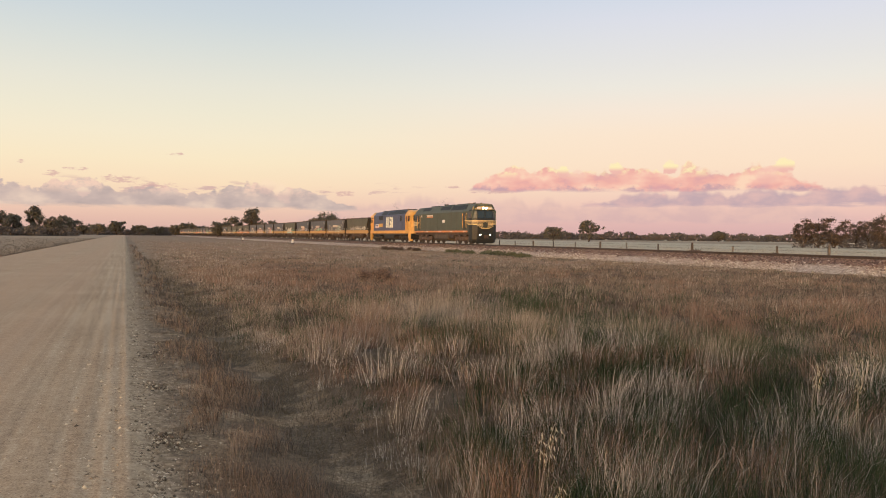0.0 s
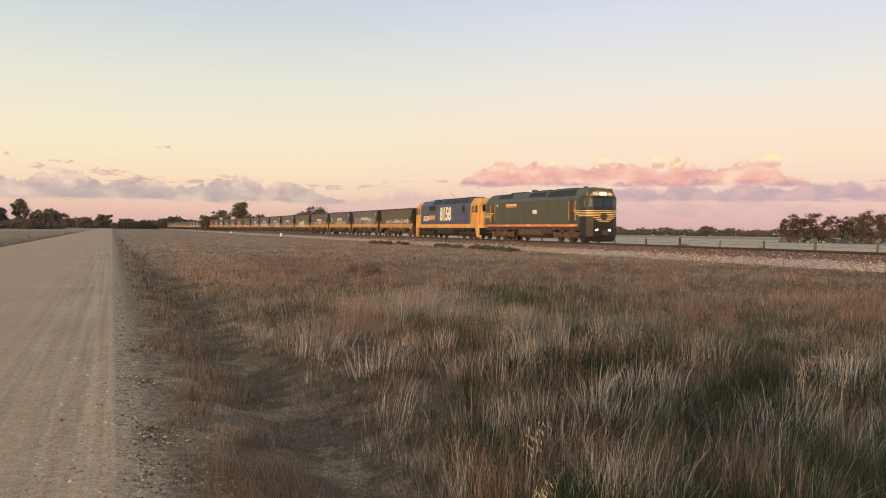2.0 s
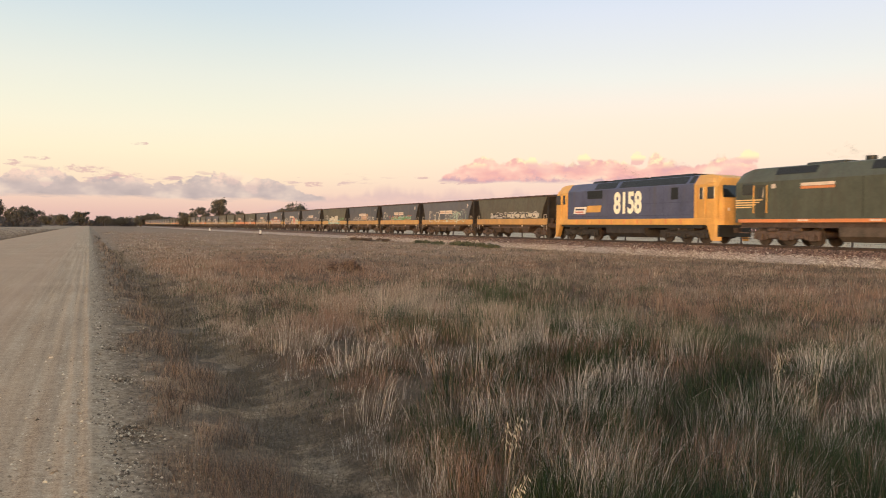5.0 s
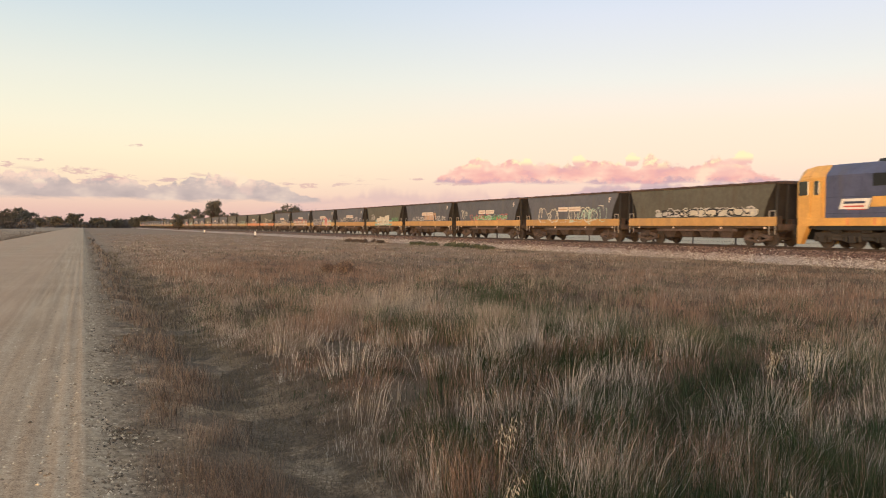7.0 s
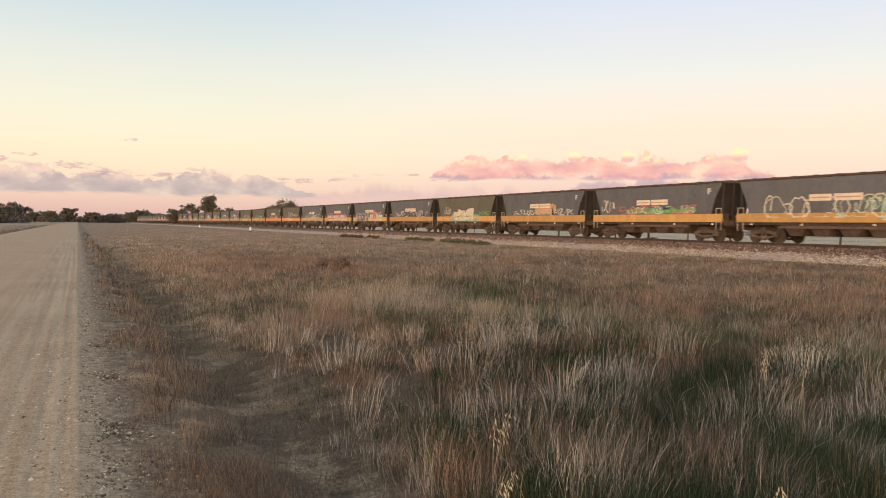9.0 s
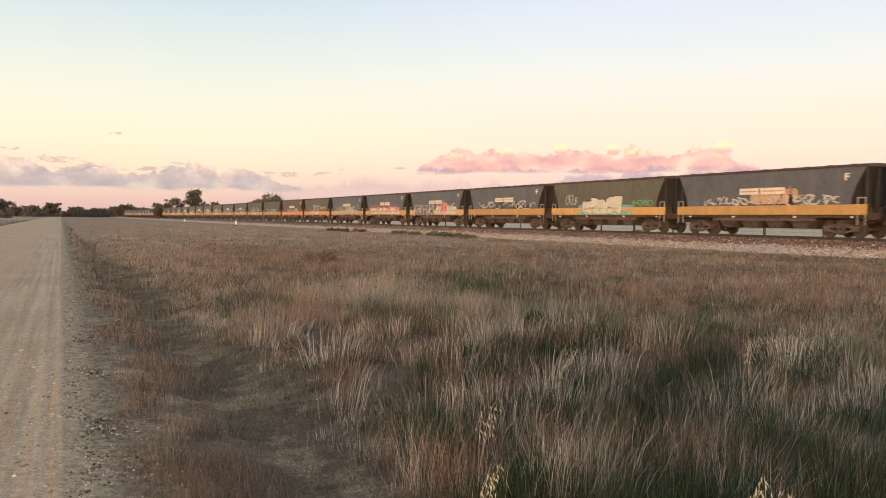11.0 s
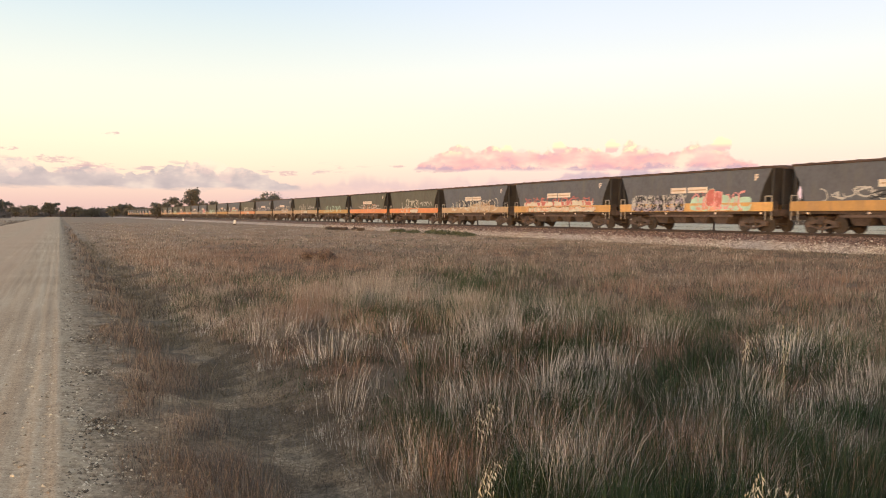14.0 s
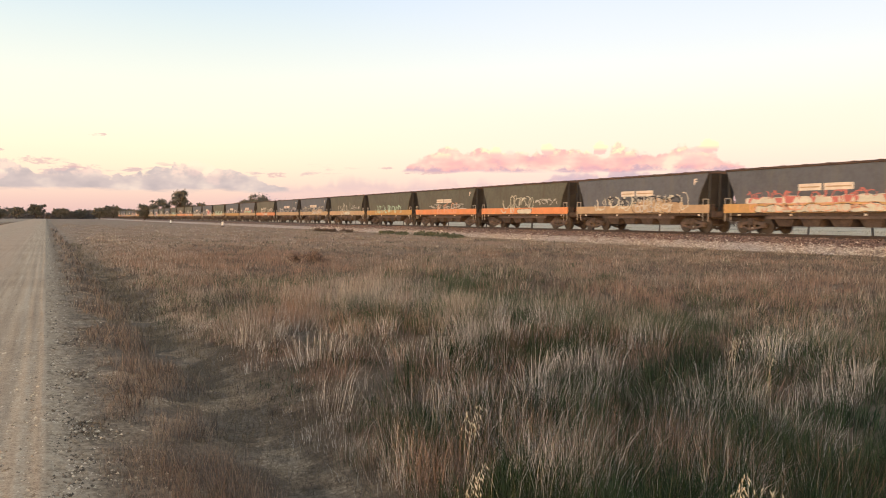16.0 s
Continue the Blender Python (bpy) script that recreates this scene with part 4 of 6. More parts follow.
    part("roof_horn", each((-0.5, -0.35, -8.2, -7.7, 4.58, 4.75), (0.3, 0.45, -8.2, -7.8, 4.58, 4.72), bevel=0.02), M["under"], o)
    rolling.append((o, 91.75))


def letters(parent, text, material, y0, y1, z0, z1, x, label):
    cu = bpy.data.curves.new("numerals", "FONT")
    cu.body, cu.size, cu.extrude, cu.offset = text, 1.0, 0.01, 0.035
    tmp = new("numerals", cu)
    bpy.context.view_layer.update()
    me = bpy.data.meshes.new_from_object(tmp.evaluated_get(bpy.context.evaluated_depsgraph_get()))
    bpy.data.objects.remove(tmp)
    co = np.array([v.co[:] for v in me.vertices])
    lo, hi = co.min(0), co.max(0)
    for v in me.vertices:
        f, g = (v.co.x - lo[0]) / (hi[0] - lo[0]), (v.co.y - lo[1]) / (hi[1] - lo[1])
        v.co = (x - v.co.z, y1 + (y0 - y1) * f, z0 + (z1 - z0) * g)
    me.materials.clear()
    me.materials.append(material)
    ob = new("numerals", me)
    ob.parent = parent
    tagged(ob, label)


def build_blue_loco():
    o = thing("diesel_locomotive", "blue and yellow diesel locomotive with large white number", "locomotive", "train locomotives")
    h = 9.6       # local: front at -h, 102.6 along the line at the start
    zs, zr = 3.85, 4.5
    f0, r0 = -h + 2.15, h - 2.05
    hull(o, "carbody", M["blue"], f0, r0, 1.6, zs, zr)
    part("side_sill", sides(lambda bm, s: sbox(bm, s, 1.38, 1.475, -h + 0.5, h - 0.3, 1.2, 1.62, 0.01)), M["yellow"], o, "yellow sill band")
    for y0, y1 in ((3.9, 1.2), (0.7, -6.6), (-6.9, -7.35)):
        part("radiator_grille", sides(lambda bm, s: shoulder_panel(bm, s, y1, y0, 0.12, 0.95, zs, zr)), M["grille"], o)
    part("air_intake", sides(lambda bm, s: sbox(bm, s, 1.43, 1.47, 2.75, 4.75, 3.2, 3.82)), M["grille"], o, "dark louvred air intake")
    part("side_hatch", sides(lambda bm, s: sbox(bm, s, 1.43, 1.465, -5.9, -5.2, 2.9, 3.7)), M["grille"], o)
    bm = []
    for y0, y1 in ((-6.5, -2.0), (-1.5, 2.5), (3.5, 5.0)):
        bm.append(loft([[(x, y, z) for x, z in ((-0.8, zr - 0.05), (0.8, zr - 0.05), (0.65, zr + 0.12), (-0.65, zr + 0.12))] for y in (y0, y1)]))
    part("roof_hatch", bm, M["grille"], o)
    part("exhaust", tube(bmesh.new(), (0, 0.2, zr - 0.1), (0, 0.2, zr + 0.16), 0.26, n=12), M["black"], o)
    letters(o, "8158", M["number"], -2.05, 1.25, 2.0, 3.62, -1.462, "large white number")
    part("logo_panel", loft([[(x, 6.7, 2.06), (x, 5.0, 2.06), (x, 4.82, 2.6), (x, 6.52, 2.6)] for x in (-1.472, -1.44)]), M["white"], o, "slanted white sign panel")
    part("logo_panel_side", loft([[(x, 4.9, 2.16), (x, 3.0, 2.16), (x, 2.82, 2.68), (x, 4.72, 2.68)] for x in (-1.472, -1.44)]), M["yellow"], o)
    for z0, z1, y0, y1, col in ((2.34, 2.46, 5.15, 6.4, "blue_dark"), (2.16, 2.24, 5.2, 6.4, "red"), (2.02, 2.05, 5.1, 6.2, "red")):
        part("sign_bar", boxes((-1.478, -1.45, y0, y1, z0, z1)), M[col], o)
    for yj in (-6.2, -4.4, -3.0, 2.1, 5.4, 7.0):
        part("body_seam", sides(lambda bm, s: sbox(bm, s, 1.44, 1.454, yj - 0.01, yj + 0.01, 1.65, 3.8)), M["blue_dark"], o)
    for z in (2.7, 1.85):
        part("panel_line", sides(lambda bm, s: sbox(bm, s, 1.44, 1.456, f0, r0, z - 0.012, z + 0.012)), M["blue_dark"], o)
    part("sill_skirt", sides(lambda bm, s: sbox(bm, s, 1.30, 1.38, -h + 1.4, h - 1.4, 0.98, 1.22)), M["black"], o)
    for i in range(9):
        yy = f0 + 1.2 + i * 1.55
        part("sill_step", sides(lambda bm, s: sbox(bm, s, 1.46, 1.48, yy - 0.06, yy + 0.06, 1.25, 1.6)), M["orange"], o)
    for end in (-1, 1):
        # cab: walls, brow, windows, doors and the yellow pilot legs
        y = end * (h + 0.05)
        fl = -end
        y_in = f0 if end < 0 else r0
        sec = ((-1.45, 1.6), (1.45, 1.6), (1.45, 3.72), (0.98, 4.36), (-0.98, 4.36), (-1.45, 3.72))
        cab = part("cab", loft([[(x * k, yy, min(z, 4.5) * (1 if z < 3 else g)) for x, z in sec] for yy, k, g in ((y_in, 1.0, 1.02), (y + fl * 1.2, 1.0, 1.02), (y + fl * 0.45, 0.99, 0.99), (y + fl * 0.18, 0.93, 0.96))]), M["yellow"], o, "yellow cab end")
        part("cab_front", loft(nose(0, y, [(1.2, 0.0, 0.98), (2.8, 0.02, 0.98), (3.9, 0.22, 0.95), (4.2, 0.5, 0.8)], fl)), M["yellow"], o)
        part("windscreen", loft([[(-1.0, y + fl * 0.0, 2.95), (1.0, y + fl * 0.0, 2.95), (1.0, y + fl * 0.2, 2.95), (-1.0, y + fl * 0.2, 2.95)], [(-0.95, y + fl * 0.15, 3.72), (0.95, y + fl * 0.15, 3.72), (0.95, y + fl * 0.4, 3.72), (-0.95, y + fl * 0.4, 3.72)]]), M["glass"], cab)
        part("cab_side_window", sides(lambda bm, s: sbox(bm, s, 1.43, 1.468, *sorted((y + fl * 0.35, y + fl * 1.0)), 2.85, 3.62, 0.02)), M["glass"], cab)
        part("door_window", sides(lambda bm, s: sbox(bm, s, 1.44, 1.47, *sorted((y + fl * 1.35, y + fl * 1.7)), 2.85, 3.6, 0.02)), M["glass"], cab)
        for s in (-1, 1):
            for d in (1.15, 1.9):
                handrail(o, M["yellow"], s * 1.46, y + fl * d, 1.7, 3.6)
            part("pilot_leg", loft([[(s * 1.1, y + fl * 0.05, 0.2), (s * 1.46, y + fl * 0.3, 0.2), (s * 1.46, y + fl * 0.55, 0.2), (s * 1.1, y + fl * 0.5, 0.2)], [(s * 1.1, y + fl * 0.0, 1.25), (s * 1.46, y + fl * 0.3, 1.25), (s * 1.46, y + fl * 1.0, 1.25), (s * 1.1, y + fl * 1.0, 1.25)]]), M["yellow"], o)
            part("marker_light", tube(bmesh.new(), (s * 0.6, y - fl * 0.04, 2.2), (s * 0.6, y + fl * 0.1, 2.2), 0.1, n=10), M["plate"], o)
        part("buffer_beam", boxes((-1.3, 1.3, *sorted((y, y + fl * 0.3)), 0.45, 1.2)), M["black"], o)
        part("coupler", boxes((-0.16, 0.16, *sorted((y - fl * 0.4, y + fl * 0.2)), 0.72, 1.02)), M["under"], o)
        part("brow_panel", boxes((-0.7, 0.7, *sorted((y + fl * 0.2, y + fl * 0.6)), 3.96, 4.18), bevel=0.02), M["black"], o)
    part("underframe", boxes((-1.32, 1.32, -h + 0.6, h - 0.5, 1.05, 1.6)), M["soot"], o)
    part("fuel_tank", loft([[(x, yy, z) for x, z in ((-1.05, 0.3), (1.05, 0.3), (1.36, 0.6), (1.36, 1.2), (-1.36, 1.2), (-1.36, 0.6))] for yy in (-2.3, 2.3)]), M["soot"], o)
    for yc in (-6.1, 6.1):
        loco_bogie(o, yc, "soot")
    rolling.append((o, 112.55))


WAGON_HALF = 6.75


def wagon_bogie(parent, yc, spin):
    """A two-axle cast bogie with spring nest."""
    def frame_(bm, s):
        for d in (-1, 1):
            loft([[(s * 0.92, yc, 0.62), (s * 1.08, yc, 0.62), (s * 1.08, yc, 0.80), (s * 0.92, yc, 0.80)],
                  [(s * 0.92, yc + d * 0.95, 0.42), (s * 1.08, yc + d * 0.95, 0.42), (s * 1.08, yc + d * 0.95, 0.62), (s * 0.92, yc + d * 0.95, 0.62)]], bm=bm)
            loft([[(s * 0.92, yc, 0.16), (s * 1.08, yc, 0.16), (s * 1.08, yc, 0.28), (s * 0.92, yc, 0.28)],
                  [(s * 0.92, yc + d * 0.95, 0.40), (s * 1.08, yc + d * 0.95, 0.40), (s * 1.08, yc + d * 0.95, 0.54), (s * 0.92, yc + d * 0.95, 0.54)]], bm=bm)
            sbox(bm, s, 0.9, 1.12, yc + d * 0.88 - 0.14, yc + d * 0.88 + 0.14, 0.34, 0.62, 0.02)
            tube(bm, (s * 1.0, yc + d * 0.16, 0.26), (s * 1.0, yc + d * 0.16, 0.62), 0.09, n=6)
    b = part("bogie", boxes((-1.15, 1.15, yc - 0.2, yc + 0.2, 0.5, 0.9)), M["under"], parent)
    part("side_frame", sides(frame_), M["bogie"], b)
    for d in (-0.88, 0.88):
        wheelset(b, yc + d, 0.45, spin)


def squiggle(rng, y0, y1, z0, z1, width, n, tall=1.0):
    """Wild strokes of paint, a hair proud of the panel."""
    bm = bmesh.new()
    step = (y1 - y0) / n
    for i in range(n):
        c = y0 + (i + rng.uniform(0.1, 0.9)) * step
        mid = z0 + (z1 - z0) * rng.uniform(0.35, 0.65)
        rad_y, rad_z = step * rng.uniform(0.35, 1.0), (z1 - z0) * rng.uniform(0.25, 0.6) * tall
        a, spin = rng.uniform(0, 6.28), rng.choice((-1, 1))
        pts, m = [], rng.randint(8, 16)
        for j in range(m):
            a += spin * rng.uniform(0.25, 0.75)
            if rng.random() < 0.12:
                spin = -spin
            pts.append((c + rad_y * math.cos(a) + rng.gauss(0, 0.05) + (j / m - 0.5) * step * rng.uniform(0, 0.8), mid + rad_z * math.sin(a) + rng.gauss(0, 0.04)))
        prev = None
        w = width * rng.uniform(0.5, 1.5)
        for j, (y, z) in enumerate(pts):
            z = min(max(z, z0), z1)
            q = pts[min(j + 1, m - 1)], pts[max(j - 1, 0)]
            d = Vector((q[0][0] - q[1][0], q[0][1] - q[1][1]))
            d = d.normalized() if d.length > 1e-6 else Vector((1, 0))
            e = (bm.verts.new((0, y - d.y * w, z + d.x * w)), bm.verts.new((0, y + d.y * w, z - d.x * w)))
            if prev:
                bm.faces.new((prev[0], prev[1], e[1], e[0]))
            prev = e
    return bm


def bubbles(rng, y0, y1, z0, z1, grow=0.0):
    """A row of fat rounded letters without meaning, each a hair above the last."""
    bm = bmesh.new()
    n = max(2, round((y1 - y0) / 0.85))
    step = (y1 - y0) / n
    for i in range(n):
        top = z0 + (z1 - z0) * rng.uniform(0.72, 1.0)
        cy, cz = y0 + (i + 0.5) * step, (z0 + top) / 2
        ry, rz = step * rng.uniform(0.50, 0.66) + grow, (top - z0) / 2 + grow
        power, slant = rng.uniform(0.45, 0.8), rng.uniform(-0.15, 0.15)
        off = 0.0006 * (i % 3)
        ring = []
        for q in range(20):
            a = q / 20 * math.tau
            c, d = math.cos(a), math.sin(a)
            z = rz * math.copysign(abs(d) ** power, d)
            wob = 1 + 0.07 * math.sin(3 * a + i * 1.7)
            ring.append(bm.verts.new((off, cy + ry * wob * math.copysign(abs(c) ** power, c) + slant * z, max(cz + z * wob, 1.215))))
        bm.faces.new(ring)
    bmesh.ops.triangulate(bm, faces=bm.faces[:])
    return bm


SIDE_X = 1.447


def lean(z):
    """Half-width of the hopper at a height: the flank leans in a little at the top."""
    return SIDE_X - 0.06 * max(0.0, (z - 2.9) / 0.8)


def spray(parent, bm, paint, proud, label=""):
    for v in bm.verts:
        v.co.y = min(max(v.co.y, -5.65), 5.65)
        v.co.x = -(1.475 if v.co.z < 1.74 else lean(v.co.z)) - proud - v.co.x
    tagged(part("graffiti", bm, PAINTS[paint], parent, label), kind="stuff")


def build_wagon(coat, sill, spin):
    """A grain hopper: flanks that end in slanted edges, dark sloping ends, sill, chutes and two bogies."""
    o = new("hopper_wagon")
    H = WAGON_HALF
    # flanks: top edge full length, lower edge drawn in
    side_pts = [(-H + 0.95, 1.62), (H - 0.95, 1.62), (H - 0.86, 2.1), (H - 0.62, 2.7), (H - 0.28, 3.3), (H - 0.12, 3.66), (-H + 0.12, 3.66), (-H + 0.28, 3.3), (-H + 0.62, 2.7), (-H + 0.86, 2.1)]

    def flank(bm, s):
        loft([[(s * (lean(z) - t), y, z) for y, z in side_pts] for t in (0.0, 0.05)], bm=bm)
    part("flank", sides(flank), M[coat], o)
    part("top_rail", boxes((-1.45, -1.32, -H + 0.08, H - 0.08, 3.62, 3.74), (1.32, 1.45, -H + 0.08, H - 0.08, 3.62, 3.74), (-1.4, 1.4, -H + 0.06, -H + 0.16, 3.6, 3.74), (-1.4, 1.4, H - 0.16, H - 0.06, 3.6, 3.74), bevel=0.015), M["rim"], o)
    bm = bmesh.new()
    loft([[(x, y, z) for x, y, z in ((-1.3, -H + 0.15, 3.64), (1.3, -H + 0.15, 3.64), (1.3, H - 0.15, 3.64), (-1.3, H - 0.15, 3.64))], [(-0.5, -H + 0.3, 3.82), (0.5, -H + 0.3, 3.82), (0.5, H - 0.3, 3.82), (-0.5, H - 0.3, 3.82)]], bm=bm)
    part("roof", bm, M["rim"], o)
    bm = []
    for i in range(9):
        y = -H + 1.0 + i * (2 * H - 2) / 8
        bm.append(box(bmesh.new(), -1.15, -0.85, y - 0.12, y + 0.12, 3.70, 3.79))
    part("roof_latch", bm, M["rim"], o)
    for e in (-1, 1):
        part("hopper_end", loft([[(-1.36, e * (H - 0.16), 3.62), (1.36, e * (H - 0.16), 3.62), (1.36, e * (H - 0.22), 3.62), (-1.36, e * (H - 0.22), 3.62)],
                                 [(-1.38, e * (H - 0.70), 2.7), (1.38, e * (H - 0.70), 2.7), (1.38, e * (H - 0.78), 2.7), (-1.38, e * (H - 0.78), 2.7)],
                                 [(-1.38, e * (H - 1.05), 1.6), (1.38, e * (H - 1.05), 1.6), (1.38, e * (H - 1.15), 1.6), (-1.38, e * (H - 1.15), 1.6)]]), M["hopper_end"], o)
        part("end_platform", boxes((-1.42, 1.42, *sorted((e * (H - 1.0), e * (H + 0.05))), 1.18, 1.28), (-1.3, 1.3, *sorted((e * (H - 0.1), e * (H + 0.06))), 0.95, 1.3)), M["under"], o)
        part("end_post", each(*[(x - 0.06, x + 0.06, *sorted((e * (H - 0.25), e * (H - 0.13))), 1.28, 3.62) for x in (-1.2, -0.4, 0.4, 1.2)]), M["hopper_end"], o)
        part("ladder", bent([(-1.43, e * (H - 0.08), 0.7), (-1.43, e * (H - 0.08), 2.05), (-1.43, e * (H - 0.52), 2.05), (-1.43, e * (H - 0.52), 0.7)], 0.03, 5), M["grab"], o, "pale tubular grab rail")
        part("coupler", boxes((-0.15, 0.15, *sorted((e * (H - 0.1), e * (H + 0.62))), 0.72, 1.0)), M["under"], o)
        part("brake_cylinder", each((-0.9, -0.5, *sorted((e * (H - 0.9), e * (H - 0.4))), 1.28, 1.75), (0.3, 0.8, *sorted((e * (H - 0.95), e * (H - 0.5))), 1.28, 1.6), bevel=0.03), M["under"], o)
    part("side_sill", sides(lambda bm, s: sbox(bm, s, 1.36, 1.472, -H + 0.02, H - 0.02, 1.2, 1.72, 0.012)), sill, o, "side sill band")
    part("underframe", boxes((-1.3, 1.3, -H + 0.3, H - 0.3, 1.05, 1.22), (-0.25, 0.25, -H + 0.2, H - 0.2, 0.85, 1.1)), M["under"], o)
    bm = []
    for y in (-2.6, -0.9, 0.9, 2.6):
        bm.append(bmesh.new())
        loft([[(-1.32, y - 0.82, 1.16), (1.32, y - 0.82, 1.16), (1.32, y + 0.82, 1.16), (-1.32, y + 0.82, 1.16)], [(-1.15, y - 0.42, 0.45), (1.15, y - 0.42, 0.45), (1.15, y + 0.42, 0.45), (-1.15, y + 0.42, 0.45)]], bm=bm[-1])
    part("hopper_chute", bm, M["under"], o)
    part("chute_rail", sides(lambda bm, s: sbox(bm, s, 1.28, 1.38, -3.7, 3.7, 0.86, 1.0)), M["bogie"], o)
    part("sill_light", each(*[(-1.44, -1.38, y - 0.06, y + 0.06, 1.03, 1.14) for y in (-5.9, -2.4, 2.0, 5.6)]), M["plate"], o)
    for yc in (-5.0, 5.0):
        wagon_bogie(o, yc, spin)
    return o


# coat, sill, label words, paint patches, ribbons, plates
WAGONS = [
    ("hopper_olive", "sill", "olive-green grain hopper wagon with yellow sill and cream graffiti", [("silver", 1.4, 3.8, 1.78, 2.12), ("cream", -5.3, 1.2, 1.80, 2.3)], [("silver", -5.2, 3.9, 1.80, 2.35, 14), ("inkblack", -4.8, 3.0, 1.82, 2.25, 9)], 0),
    ("hopper_slate", "sill", "slate-grey grain hopper wagon with pale looped graffiti over its yellow sill", [], [("cream", -4.6, 4.6, 1.5, 2.75, 9), ("mint", -4.9, -0.6, 1.35, 2.6, 7)], 1),
    ("hopper_slate", "sill", "slate-grey grain hopper wagon with green and red graffiti", [("leafgreen", -4.4, 2.6, 1.76, 2.2)], [("scarlet", -4.6, 3.4, 1.76, 2.3, 12), ("mint", -4.2, 2.4, 1.78, 2.25, 12), ("cream", 4.2, 5.4, 1.9, 2.8, 3)], 1),
    ("hopper_slate", "sill", "slate-grey grain hopper wagon with tan and silver graffiti", [("tan", -2.6, 0.6, 1.8, 2.7)], [("silver", -5.2, 4.6, 1.76, 2.25, 16), ("salmon", -2.4, 0.5, 1.9, 2.75, 6)], 1),
    ("hopper_olive", "sill", "olive grain hopper wagon with large white bubble graffiti and teal edge", [("teal", -3.3, 3.0, 1.22, 2.1), ("cream", -2.2, 2.4, 1.24, 2.62)], [("inkblack", -1.7, 2.2, 1.7, 2.3, 4), ("silver", 3.2, 4.6, 2.0, 2.7, 3), ("leafgreen", -5.4, -3.4, 1.76, 2.2, 4)], 0),
    ("hopper_slate", "sill", "slate-grey grain hopper wagon with faded grey graffiti", [("lilac", -4.6, -1.6, 1.76, 2.2)], [("silver", -5.2, 4.8, 1.76, 2.4, 13), ("inkblack", -3.0, 2.0, 1.8, 2.3, 6)], 1),
    ("hopper_slate", "sill", "slate-grey grain hopper wagon with red and orange graffiti mural", [("mint", -5.2, -0.4, 1.24, 2.2), ("salmon", -3.4, -0.8, 1.24, 2.3), ("scarlet", -3.0, -1.7, 1.5, 2.6), ("lilac", 0.2, 5.2, 1.24, 2.2)], [("silver", 0.2, 5.4, 1.3, 2.3, 30), ("inkblack", 0.4, 5.2, 1.3, 2.2, 16), ("pink", -4.6, -0.6, 1.35, 2.4, 8)], 1),
    ("hopper_slate", "sill", "slate-grey grain hopper wagon with red graffiti strip", [("cream", -5.0, 4.4, 1.24, 1.66), ("scarlet", -4.6, 5.0, 1.74, 2.1)], [("scarlet", -4.6, 5.0, 1.74, 2.4, 16), ("salmon", -5.0, 4.6, 1.26, 1.7, 12)], 1),
    ("hopper_slate", "tan", "slate-grey grain hopper wagon with pale graffiti lettering", [("tan", -4.4, 0.2, 1.24, 2.2)], [("cream", -4.8, 4.6, 1.4, 2.5, 12), ("silver", -3.6, 0.0, 1.3, 2.4, 8), ("inkblack", -4.0, 3.0, 1.8, 2.3, 7)], 1),
    ("hopper_olive", "orange", "olive grain hopper wagon with tall white painted strokes", [("cream", -1.6, 0.4, 1.24, 1.7)], [("cream", -1.8, 3.0, 1.3, 2.75, 7), ("silver", -5.2, -2.4, 1.9, 2.4, 4)], 0),
    ("hopper_olive", "orange", "olive-brown grain hopper wagon with orange sill and plates", [], [("salmon", -3.0, 1.6, 1.3, 2.3, 8), ("silver", -4.8, 3.6, 1.76, 2.2, 7)], 1),
    ("hopper_olive", "sill", "olive-green grain hopper wagon with pale green graffiti", [], [("mint", -4.0, 3.6, 1.4, 2.3, 10)], 0),
]


def build_train():
    build_green_loco()
    build_blue_loco()
    rng = random.Random(8)
    protos = {}
    for i in range(38):
        coat, sill, words, patches, ribbons, plates = WAGONS[i] if i < 12 else WAGONS[rng.choice((5, 6, 8, 9, 10, 3, 8, 11, 2, 6))]
        if i >= 12 and rng.random() < 0.45:
            sill = "tan"
        sill_mat = M[sill] if sill in M else PAINTS[sill]
        near = i < 15
        key = (coat, sill)
        if near:
            o = build_wagon(coat, sill_mat, True)
        elif key in protos:
            o = copy_thing(protos[key], Matrix.Identity(4))
        else:
            o = protos[key] = build_wagon(coat, sill_mat, False)
        tagged(o, words, "hopper wagon", "grain hopper wagons of the train")
        rolling.append((o, 130.15 + 14.69 * i))
        decorate.append((o, patches, ribbons, plates, near))


decorate = []


